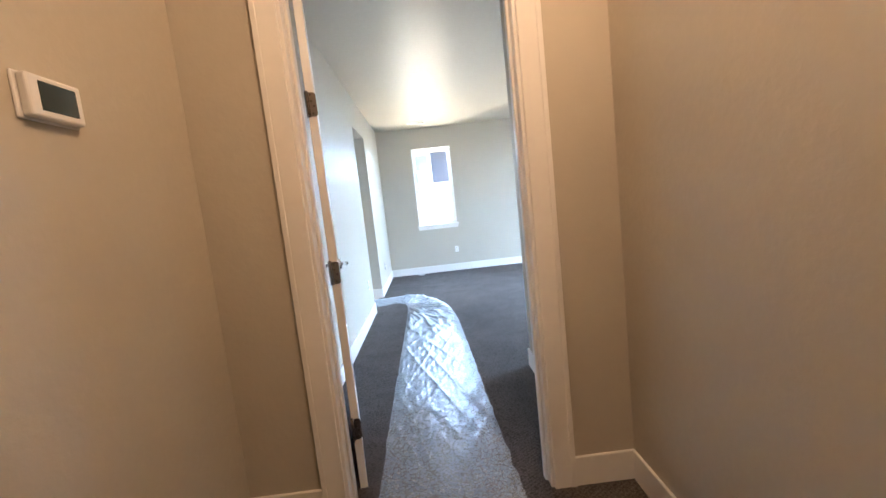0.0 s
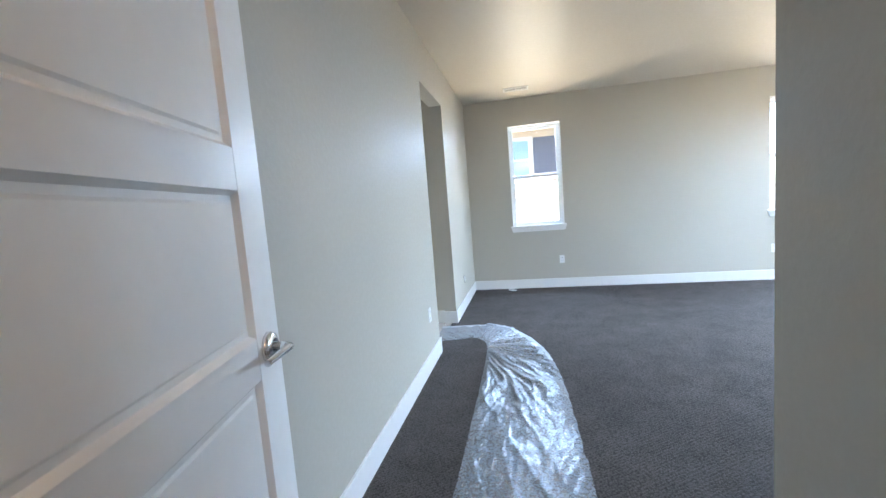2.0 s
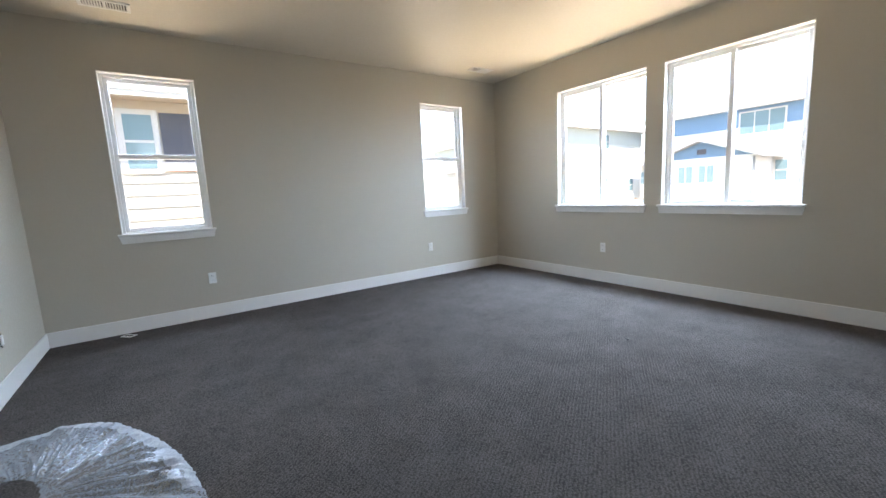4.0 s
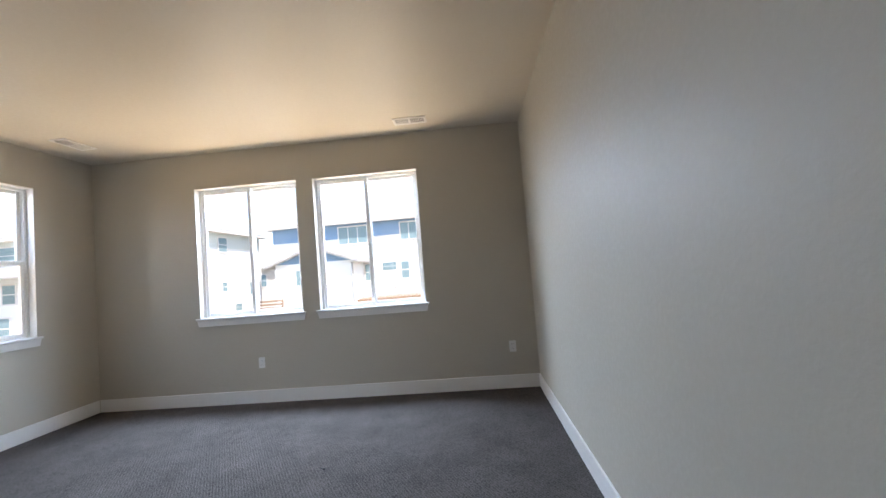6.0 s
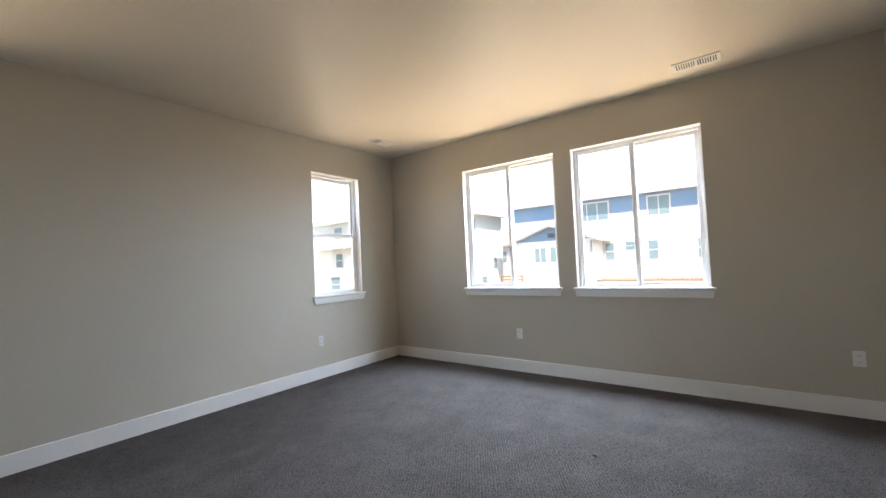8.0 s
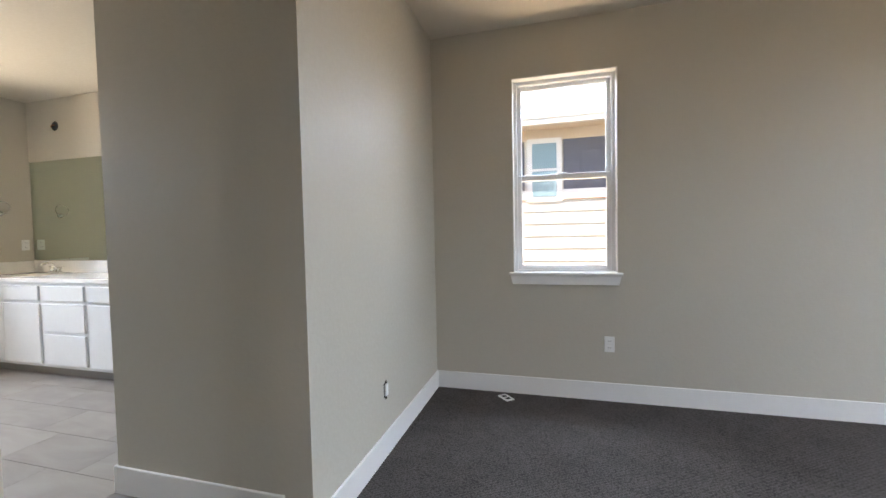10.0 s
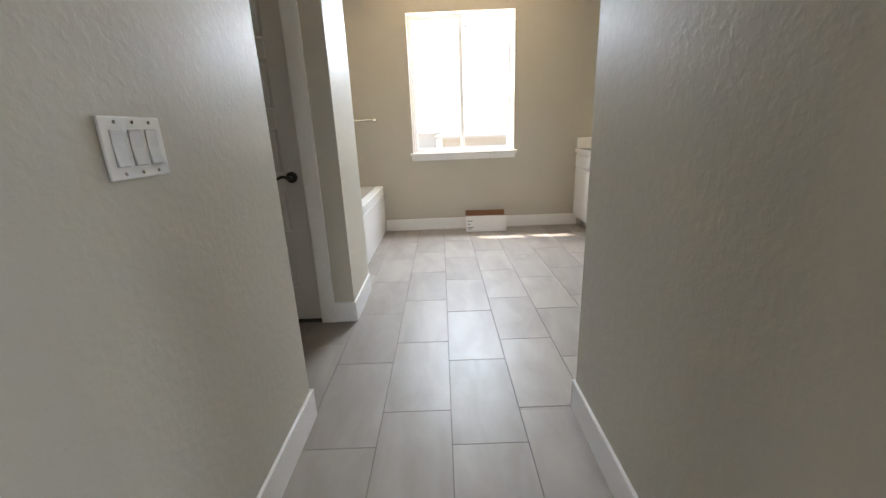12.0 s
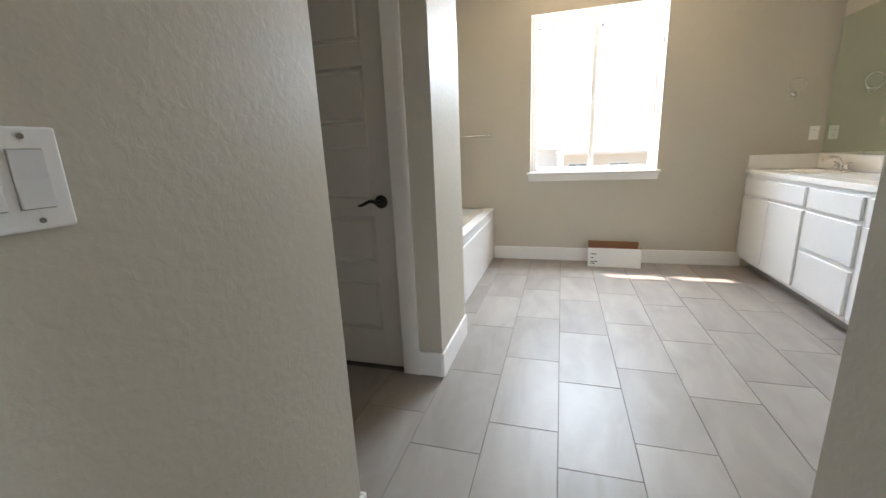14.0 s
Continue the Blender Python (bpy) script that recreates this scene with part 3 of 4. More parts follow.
def hinge(door, x, y, z, metal, yaw):
    bm = bmesh.new()
    tube(bm, [(0, 0, -0.047), (0, 0, 0.047)], 0.0078, 14)
    for a in (-0.048, 0.047):
        tube(bm, [(0, 0, a), (0, 0, a + 0.004)], 0.0045, 10)
    arc = [(0.034 - 0.012 + 0.012 * math.cos(a * math.pi / 8), sgn * (0.033 + 0.012 * math.sin(a * math.pi / 8))) for sgn, order in ((-1, range(4, -1, -1)), (1, range(5))) for a in order]
    outline = [(-u, v) for u, v in [(0.002, -0.045)] + arc + [(0.002, 0.045)]]
    prism(bm, outline, 0.003, "y", -0.002)
    ob = part("hinge", bm, metal, door, "dark antique nickel butt hinge")
    ob.matrix_basis = pose(x, y, z, 0, 0, yaw) @ Matrix.Diagonal((1.12, 1.12, 1.12, 1))
    leaf = bmesh.new()
    prism(leaf, outline, 0.003, "x", -0.0025)
    part("leaf", leaf, NICKEL, ob, "satin nickel leaf on the door's edge")
    for sy, sz in ((-0.013, 0.037), (-0.014, 0.013), (-0.024, -0.006), (-0.017, -0.034)):
        screw = bmesh.new()
        tube(screw, [(-0.0036, sy, sz), (-0.0015, sy, sz)], 0.0042, 10)
        part("screw", screw, metal, ob)
    return ob


# the bedroom door stands open against the west wall
HX, HY = 0.342, 2.664
turn = 102.6
door_1 = thing("door_1", pose(HX, HY, 0, 0, 0, turn), "white five-panel bedroom door standing wide open", "door", kind="structure")
panel_door(door_1, 0.780, 2.395, 0.035, DOORW, FIVE)
lever(door_1, 0.716, 1.016, -0.035, -1, -1, CHROME, "polished chrome lever handle", 0.0)
lever(door_1, 0.716, 1.016, 0.0, 1, -1, CHROME, "polished chrome lever handle", 0.0)
for hz in (0.32, 1.06, 1.79):
    hinge(door_1, 0.0, -0.002, hz, HINGE, 0)

door_2 = thing("door_2", pose(WC - 0.052, 4.795, 0, 0, 0, 90), "light grey six-panel door, closed", "door", kind="structure")
panel_door(door_2, 0.800, 2.395, 0.035, DOORG, SIX)
lever(door_2, 0.735, 0.965, -0.035, -1, -1, BRONZE, "dark bronze waved lever handle")


def casing(name, along, o0, o1, top, face, out, label):
    """Flat door casing on one face of a wall: two legs and a head, with a stepped edge."""
    w, t = 0.095, 0.017
    lo, hi = (face, face + out * t) if out > 0 else (face - t, face)
    lo2, hi2 = (face, face + out * (t + 0.004)) if out > 0 else (face - t - 0.004, face)
    rows = []
    for a0, a1, z0, z1 in ((o0 - w, o0, 0, top), (o1, o1 + w, 0, top), (o0 - w, o1 + w, top, top + w)):
        rows.append((a0, a1, lo, hi, z0, z1))
    rows += [(o0 - w - 0.001, o0 - w + 0.02, lo2, hi2, 0, top + w), (o1 + w - 0.02, o1 + w + 0.001, lo2, hi2, 0, top + w)]
    if along == "y":
        rows = [(c, d, a, b, e, f) for a, b, c, d, e, f in rows]
    return structure(name, boxes(*rows, bevel=0.002), TRIM, label, "trim")


casing("trim_hall_door", "x", DOOR[0] + 0.004, DOOR[1] - 0.004, 2.41, 2.515, -1, "white flat casing round the bedroom doorway")
casing("trim_room_door", "x", DOOR[0] + 0.004, DOOR[1] - 0.004, 2.41, 2.645, 1, "white flat casing round the bedroom doorway")
jamb = structure("trim_jamb", boxes((DOOR[0], DOOR[0] + 0.018, 2.512, 2.648, 0, 2.402), (DOOR[1] - 0.018, DOOR[1], 2.512, 2.648, 0, 2.402), (DOOR[0], DOOR[1], 2.512, 2.648, 2.402, 2.42),
                                    (DOOR[0] + 0.018, DOOR[0] + 0.030, 2.56, 2.60, 0, 2.402), (DOOR[1] - 0.030, DOOR[1] - 0.018, 2.56, 2.60, 0, 2.402), bevel=0.002),
                 TRIM, "white door jamb with a stop strip", "trim")
part("strike_plate", boxes((DOOR[1] - 0.0195, DOOR[1] - 0.017, 2.612, 2.640, 0.992, 1.052), bevel=0.001), NICKEL, jamb, "satin nickel strike plate")
part("strike_hole_shade", boxes((DOOR[1] - 0.0200, DOOR[1] - 0.0192, 2.620, 2.632, 1.007, 1.037)), DARK, jamb)
casing("trim_closet_door", "y", 4.79, 5.605, 2.42, WC, 1, "white flat casing round the grey door")


# ---------------------------------------------------------------- wall fittings
def outlet(m, label="white duplex outlet with its cover plate", group="wall outlets"):
    """Local: x across, y into the room from the wall face, z up from the plate's middle."""
    ob = thing("wall_outlet", m, label, "outlet", group)
    part("cover_plate", boxes((-0.035, 0.035, 0.0, 0.006, -0.057, 0.057), bevel=0.003, seg=2), PLATE, ob)
    for s in (-1, 1):
        face = part("receptacle", boxes((-0.017, 0.017, 0.006, 0.009, s * 0.024 - 0.014, s * 0.024 + 0.014), bevel=0.002), PLATE, ob)
        part("slot_shade", boxes((-0.008, -0.005, 0.0088, 0.0095, s * 0.024 - 0.004, s * 0.024 + 0.005), (0.005, 0.008, 0.0088, 0.0095, s * 0.024 - 0.004, s * 0.024 + 0.005)), DARK, face)
    return ob


first = outlet(pose(1.303, N, 0.438, 0, 0, 180))
for x, y, r in ((4.01, N, 180), (E, 6.745, 90), (E, 4.06, 90), (0, 5.69, -90)):
    copy_thing(first, pose(x, y, 0.446, 0, 0, r))
copy_thing(first, pose(BW, 8.545, 1.23, 0, 0, -90))

bare = thing("uncovered_outlet", pose(0, 7.594, 0.39, 0, 0, -90), "bare white receptacle in its wall box, cover plate missing", "outlet")
# a black plate stands for the shaded gap round the bare receptacle
part("wall_box_gap_shade", boxes((-0.0215, 0.0215, -0.002, 0.0015, -0.041, 0.041)), DARK, bare, "black plate painted as the shaded gap of the wall box")
part("receptacle", boxes((-0.017, 0.017, 0.0015, 0.012, -0.033, 0.033), bevel=0.003), PLATE, bare)
part("mounting_strap", boxes((-0.010, 0.010, 0.0015, 0.004, -0.052, 0.052), bevel=0.001), NICKEL, bare, "metal mounting strap")

cover = thing("loose_cover_plate", pose(0.568, 8.50, PILE + 0.001, 0, 0, -48), "white outlet cover plate lying loose on the carpet", "cover plate")
part("plate", boxes((-0.06, 0.06, -0.036, 0.036, 0.0, 0.006), bevel=0.003, seg=2), PLATE, cover)
for s in (-1, 1):
    # no cut-out: a black patch paints the shade of each opening
    part("opening", boxes((s * 0.024 - 0.015, s * 0.024 + 0.015, -0.017, 0.017, 0.0055, 0.0068)), DARK, cover, "black patch painted as the shade in the receptacle opening")

for lx, ly, lr in ((3.91, 8.33, 20), (3.76, 5.51, 75)):
    lint = thing("carpet_lint", pose(lx, ly, PILE + 0.004, 0, 0, lr), "small dark curled scrap of lint on the carpet", "lint", "lint on the carpet")
    part("thread", tube(bmesh.new(), [(0.018 * math.cos(a * 0.7), 0.011 * math.sin(a * 0.7) + 0.003 * a, 0.0015 * (a % 3)) for a in range(8)], 0.003, 6), INK, lint)

sw = thing("switch_plate", pose(-0.519, PS, 1.195), "white three-gang rocker switch plate on the passage wall", "light switch")
part("cover_plate", boxes((-0.082, 0.082, 0.0, 0.007, -0.059, 0.059), bevel=0.003, seg=2), PLATE, sw)
for i in (-1, 0, 1):
    x = i * 0.046
    # solid grey strip whose colour paints the shadow gap round each rocker
    part("switch_gap_shade", boxes((x - 0.0175, x + 0.0175, 0.006, 0.0085, -0.0345, 0.0345), bevel=0.001), KICK, sw, "thin grey strip painted as the shadow gap round the rocker")
    bm = prism(bmesh.new(), [(0.0085, -0.033), (0.0125, -0.033), (0.0085, 0.0), (0.0105, 0.033), (0.0085, 0.0331)], 0.033, "x", x - 0.0165)
    part("rocker", bm, ROCKER, sw)
    for z in (-0.048, 0.048):
        part("screw", tube(bmesh.new(), [(x, 0.006, z), (x, 0.0085, z)], 0.0035, 10), NICKEL, sw)

thermo = thing("thermostat", pose(-0.09, 1.922, 1.655, 0, 0, -90) @ Matrix.Diagonal((1.28, 1.1, 1.2, 1)), "white wall thermostat with a dark display", "thermostat")
part("backplate", boxes((-0.062, 0.062, 0.0, 0.008, -0.045, 0.045), bevel=0.004, seg=2), PLATE, thermo)
part("housing", boxes((-0.057, 0.057, 0.008, 0.030, -0.041, 0.041), bevel=0.006, seg=3), PLATE, thermo)
part("display", boxes((-0.042, 0.036, 0.0296, 0.0312, -0.027, 0.029), bevel=0.001), LCD, thermo, "dark grey glossy display")


def ceiling_vent(m, label):
    """A two-way grille; local x along its length, z down from the ceiling is negative."""
    v = thing("ceiling_vent", m, label, "vent", "ceiling vents")
    # the ceiling is solid; a flat black sheet stands for shade behind the slats
    part("shade_sheet", boxes((-0.14, 0.14, -0.06, 0.06, -0.003, 0.0)), SHADOW_DUCT, v, "near-black sheet painted as the shade behind the slats")
    part("frame", boxes((-0.165, 0.165, -0.085, -0.058, -0.010, 0), (-0.165, 0.165, 0.058, 0.085, -0.010, 0), (-0.165, -0.138, -0.058, 0.058, -0.010, 0), (0.138, 0.165, -0.058, 0.058, -0.010, 0), (-0.010, 0.010, -0.058, 0.058, -0.009, 0), bevel=0.002), VENTP, v)
    bm = bmesh.new()
    box(bm, -0.0008, 0.0008, -0.058, 0.058, -0.007, 0.007)
    slat = mesh_of("slat", bm, VENTP)
    for i in range(14):
        x = -0.126 + i * 0.0172 + (0.026 if i > 6 else 0)
        s = new("slat", slat)
        s.parent = v
        s.matrix_basis = pose(x, 0, -0.008, 0, 42 if i < 7 else -42, 0)
    return v


v1 = ceiling_vent(pose(0.78, 8.125, C), "white two-way ceiling vent grille")
copy_thing(v1, pose(4.65, 8.165, C))
copy_thing(v1, pose(4.945, 4.905, C, 0, 0, 90))
copy_thing(v1, pose(-4.04, 6.61, C, 0, 0, 90))

can = thing("recessed_light", pose(-3.27, 6.82, C), "white round recessed ceiling light, switched off", "ceiling light")
part("trim_ring", tube(bmesh.new(), [(0, 0, 0), (0, 0, -0.004), (0, 0, -0.008)], 0.09, 32, radii=[0.095, 0.095, 0.085]), PLATE, can)
part("lens", tube(bmesh.new(), [(0, 0, -0.006), (0, 0, -0.010)], 0.065, 32), LAMPG, can)

# the hall's warm ceiling lamp, overhead on the way to the door
hall_lamp = thing("hall_ceiling_light", pose(1.15, 1.40, C), "round flush ceiling light glowing warm", "ceiling light")
part("base", tube(bmesh.new(), [(0, 0, 0), (0, 0, -0.03)], 0.15, 32), NICKEL, hall_lamp)
part("shade", tube(bmesh.new(), [(0, 0, -0.03), (0, 0, -0.06), (0, 0, -0.08)], 0.14, 32, radii=[0.14, 0.13, 0.08]), LAMPG, hall_lamp)
hl = new("hall_lamp_light", bpy.data.lights.new("hall_lamp_light", 'POINT'))
hl.data.shadow_soft_size = 0.07
hl.data.energy = HALL
hl.data.color = (1.0, 0.59, 0.30)
hl.matrix_world = pose(1.15, 1.40, C - 0.17)


# ---------------------------------------------------------------- plastic film on the carpet
def film_height(x, y, s, f):
    """Wrinkles: long thin creases on the straight run, rays round the inner corner of the turn."""
    px, py = 0.36, 6.10
    dx, dy = x - px, y - py
    rad, ang = math.hypot(dx, dy), math.atan2(dy, dx)

    def ridge(u, v, seed, sharp):
        return (1 - min(1.0, 2.2 * abs(noise.noise((u, v, seed))))) ** sharp
    rays = 0.0
    for scale, along, seed, gain in ((4.0, 1.6, 1.0, 1.0), (7.5, 2.4, 2.0, 0.8), (14.0, 3.6, 5.0, 0.35), (26.0, 6.0, 6.0, 0.1)):
        rays += gain * ridge(scale * ang + 0.5 * noise.noise((x * 4, y * 4, seed)), rad * along, seed, 1.3)
    rays *= min(1.0, rad / 0.25)
    a, c = 0.96 * x + 0.28 * y, 0.96 * y - 0.28 * x
    d, e = 0.94 * x - 0.34 * y, 0.94 * y + 0.34 * x
    run = 0.8 * ridge(7 * a, 0.8 * c, 3.0, 3.0) + 0.7 * ridge(11 * d, 1.2 * e, 4.0, 3.2) + 0.3 * ridge(24 * x, 2.0 * y, 8.0, 2.0) + 0.25 * ridge(5 * x, 9 * y + 5 * x, 9.0, 2.4)
    k = max(0.0, min(1.0, (y - 4.5) / 1.0))
    k = k * k * (3 - 2 * k)
    flat = max(0.25, min(1.0, (x - 0.05) / 0.35))
    return (1 - k) * 0.0042 * run + k * flat * (0.019 * rays + 0.003 * run)


def film_runner():
    ctrl = [((0.44, 2.44), (1.09, 2.44)), ((0.43, 3.4), (1.06, 3.4)), ((0.43, 4.5), (1.04, 4.5)), ((0.43, 5.4), (1.01, 5.35)), ((0.42, 5.9), (0.95, 5.82)),
            ((0.40, 6.14), (0.87, 6.13)), ((0.35, 6.27), (0.74, 6.42)), ((0.28, 6.33), (0.60, 6.63)), ((0.20, 6.33), (0.45, 6.74)), ((0.07, 6.29), (0.24, 6.75)), ((-0.10, 6.25), (-0.13, 6.72))]
    film = thing("plastic_floor_film", pose(0, 0, 0), "wrinkled clear plastic protection film laid as a runner over the carpet", "floor protection")
    rows, cols = 760, 150
    sheet, hem = bmesh.new(), bmesh.new()
    grid, band = [], []
    seg = len(ctrl) - 1
    for i in range(rows + 1):
        f = i / rows * seg
        k = min(int(f), seg - 1)
        u = f - k
        p = [ctrl[max(0, min(seg, k + d))] for d in (-1, 0, 1, 2)]

        def spline(side, axis):
            a, b, c, d = (q[side][axis] for q in p)
            return 0.5 * (2 * b + (c - a) * u + (2 * a - 5 * b + 4 * c - d) * u * u + (3 * b - a - 3 * c + d) * u ** 3)
        fray = max(0.0, (i - 700) / 60)
        l = Vector((spline(0, 0) + 0.010 * noise.noise((i * 0.11, 3.0, 0)), spline(0, 1) + 0.03 * fray * noise.noise((i * 0.15, 5.0, 0))))
        r = Vector((spline(1, 0) + 0.012 * noise.noise((i * 0.13, 8.0, 0)), spline(1, 1) + 0.010 * noise.noise((i * 0.17, 9.0, 0))))
        line = []
        for j in range(cols + 1):
            s = j / cols
            q = l.lerp(r, s)
            edge = min(1.0, 0.25 + 9 * min(s, 1 - s))
            line.append(sheet.verts.new((q.x, q.y, PILE + 0.004 + edge * max(0.0, film_height(q.x, q.y, s, f)))))
        grid.append(line)
        # the outer edge is turned over in a narrow, milkier fold
        if 5.72 < spline(1, 1) or i > 395:
            row = []
            for j in range(6):
                s = 1.0 - 0.15 * j / 5 * (1 + 0.6 * noise.noise((i * 0.05, 2.0, 4.0)))
                q = l.lerp(r, s)
                row.append(hem.verts.new((q.x, q.y, PILE + 0.008 + 0.9 * max(0.0, film_height(q.x, q.y, s, f)) * min(1.0, 0.3 + j * 0.3))))
            band.append(row)
    for bm, lines in ((sheet, grid), (hem, band)):
        for a, b in zip(lines, lines[1:]):
            for j in range(len(a) - 1):
                bm.faces.new((a[j], a[j + 1], b[j + 1], b[j])).smooth = True
    part("film_sheet", sheet, FILM, film)
    part("folded_edge", hem, FILMD, film, "milky folded-over edge of the film")


film_runner()


# ---------------------------------------------------------------- bathroom
def bathtub():
    tub = thing("bathtub", pose(-2.69, 5.71, 0), "white acrylic alcove bathtub with a flat apron", "bathtub")
    L, D, H, r = 1.965, 0.975, 0.57, 0.085
    part("apron", boxes((-L, 0.0, -0.03, 0.0, 0.0, H - 0.03), (-L + 0.06, -0.06, -0.002, 0.006, 0.06, H - 0.09), bevel=0.005, seg=2), ACRYLIC, tub)
    bm = boxes((-L, 0, -r, 0.006, H - 0.03, H), (-L, 0, -D, -D + r, H - 0.03, H), (-L, -L + r, -D + r, -r, H - 0.03, H), (-r, 0, -D + r, -r, H - 0.03, H), bevel=0.006, seg=2)
    part("rim", bm, ACRYLIC, tub)
    bm = bmesh.new()
    loops = []
    for z, ins in ((H - 0.02, 0.0), (0.35, 0.03), (0.16, 0.07), (0.12, 0.13)):
        x0, x1, y0, y1 = -L + r + ins, -r - ins, -D + r + ins, -r - ins
        c = 0.12
        pts = [(x0 + c, y0), (x1 - c, y0), (x1 - 0.03, y0 + 0.03), (x1, y0 + c), (x1, y1 - c), (x1 - 0.03, y1 - 0.03), (x1 - c, y1), (x0 + c, y1), (x0 + 0.03, y1 - 0.03), (x0, y1 - c), (x0, y0 + c), (x0 + 0.03, y0 + 0.03)]
        loops.append([bm.verts.new((x, y, z)) for x, y in pts])
    for a, b in zip(loops, loops[1:]):
        for k in range(12):
            bm.faces.new((a[k], a[(k + 1) % 12], b[(k + 1) % 12], b[k])).smooth = True
    bm.faces.new(loops[-1])
    part("basin", bm, ACRYLIC, tub)


bathtub()

CF, KF = 8.09, 8.185          # cabinet face, toe kick face


def cabinet_unit(x0, x1, kind, label):
    w = x1 - x0
    cab = thing("vanity_cabinet", pose(x0, CF, 0), label, "cabinet", "vanity cabinets")
    part("body", boxes((0, w, 0.0, N - CF, 0.105, 0.888)), CABINET, cab)
    # the recess's shade is put into the toe kick's grey colour
    part("toe_kick", boxes((0, w, KF - CF, KF - CF + 0.018, 0, 0.105)), KICK, cab, "recessed toe kick, shade put into its grey")

    def front(name, a0, a1, z0, z1, flat=False):
        f = part(name, boxes((a0, a1, -0.019, 0.0, z0, z1), bevel=0.003), CABINET, cab)
        if not flat:
            for s in (0.048,):
                bm = bmesh.new()
                for q in ((a0, a1, z0, z0 + s), (a0, a1, z1 - s, z1), (a0, a0 + s, z0 + s, z1 - s), (a1 - s, a1, z0 + s, z1 - s)):
                    box(bm, q[0] + 0.002, q[1] - 0.002, -0.025, -0.019, q[2] + 0.0005, q[3] - 0.0005, bevel=0.002)
                part("door_frame", bm, CABINET, f)
    g = 0.022
    if kind == "sink":
        front("false_front", g, w - g, 0.722, 0.858, True)
        front("door", g, w / 2 - 0.003, 0.135, 0.694, True)
        front("door", w / 2 + 0.003, w - g, 0.135, 0.694, True)
    else:
        front("drawer", g, w - g, 0.722, 0.858, True)
        front("drawer", g, w - g, 0.440, 0.694, True)
        front("drawer", g, w - g, 0.135, 0.412, True)


cabinet_unit(BW, -3.64, "sink", "white painted sink base cabinet with two doors")
cabinet_unit(-3.638, -3.06, "drawers", "white painted three-drawer vanity cabinet")
cabinet_unit(-3.058, -2.23, "sink", "white painted sink base cabinet with two doors")

top = thing("vanity_counter", pose(BW, 0, 0), "white cultured marble vanity top with splashes", "countertop")
bx0, bx1, by0, by1 = 0.24, 0.70, 8.20, 8.50
part("slab", boxes((0, 2.43, 8.065, by0, 0.89, 0.93), (0, 2.43, by1, N, 0.89, 0.93), (0, bx0, by0, by1, 0.89, 0.93), (bx1, 2.43, by0, by1, 0.89, 0.93), bevel=0.003), QUARTZ, top)
part("backsplash", boxes((0.02, 2.43, N - 0.02, N, 0.93, 1.055), bevel=0.003), QUARTZ, top)
part("side_splash", boxes((0, 0.02, 8.08, N - 0.001, 0.93, 1.057), bevel=0.003), QUARTZ, top)
bm = bmesh.new()
loops = []
for z, k in ((0.9305, 1.02), (0.905, 0.95), (0.845, 0.78), (0.815, 0.45)):
    loops.append([bm.verts.new(((bx0 + bx1) / 2 + (bx1 - bx0) / 2 * k * math.cos(a * math.pi / 16) * 1.0, (by0 + by1) / 2 + (by1 - by0) / 2 * k * math.sin(a * math.pi / 16), z)) for a in range(32)])
for a, b in zip(loops, loops[1:]):
    for k in range(32):
        bm.faces.new((a[k], a[(k + 1) % 32], b[(k + 1) % 32], b[k])).smooth = True
bm.faces.new(loops[-1])
part("sink_basin", bm, QUARTZ, top)


def faucet(x):
    f = thing("faucet", pose(x, 8.535, 0.93), "chrome two-handle centreset bathroom faucet", "faucet")
    part("base", boxes((-0.08, 0.08, -0.028, 0.028, 0, 0.018), bevel=0.008, seg=3), CHROME, f)
    part("spout", tube(bmesh.new(), [(0, 0, 0.015), (0, 0, 0.06), (0, -0.03, 0.098), (0, -0.075, 0.110), (0, -0.115, 0.098), (0, -0.125, 0.080)], 0.012, 14), CHROME, f)
    for s in (-1, 1):
        h = part("handle", tube(bmesh.new(), [(s * 0.053, 0, 0.015), (s * 0.053, 0, 0.04), (s * 0.053, 0, 0.058)], 0.02, 16, radii=[0.022, 0.02, 0.012]), CHROME, f)
        part("handle_lever", tube(bmesh.new(), [(s * 0.053, 0, 0.053), (s * 0.08, 0.004, 0.062), (s * 0.108, 0.006, 0.066)], 0.007, 10), CHROME, h)


faucet(-4.19)

mir = thing("wall_mirror", pose(-4.645, N, 1.062), "large frameless wall mirror with a greenish tint above the vanity", "mirror")
part("mirror_glass", boxes((0, 2.41, -0.006, 0.0, 0, 1.075)), MIRROR, mir)
part("clip", boxes((0.5, 0.53, -0.010, -0.006, 0.0, 0.02), bevel=0.002), CHROME, mir)

ring = thing("towel_ring", pose(BW, 8.35, 1.565), "chrome towel ring on a wall post", "towel ring")
part("post", tube(bmesh.new(), [(0, 0, 0), (0.008, 0, 0), (0.012, 0, 0), (0.045, 0, 0)], 0.02, 20, radii=[0.026, 0.026, 0.012, 0.012]), CHROME, ring)
part("ring", tube(bmesh.new(), [(0.045, 0.064 * math.sin(a * math.pi / 20), 0.062 - 0.064 * math.cos(a * math.pi / 20)) for a in range(41)], 0.005, 10), CHROME, ring)

bar = thing("towel_bar", pose(BW, 5.68, 1.35), "chrome towel bar on the wall above the tub", "towel bar")
for y in (0.0, -0.46):
    part("post", tube(bmesh.new(), [(0, y, 0), (0.008, y, 0), (0.012, y, 0), (0.058, y, 0)], 0.02, 18, radii=[0.024, 0.024, 0.011, 0.011]), CHROME, bar)
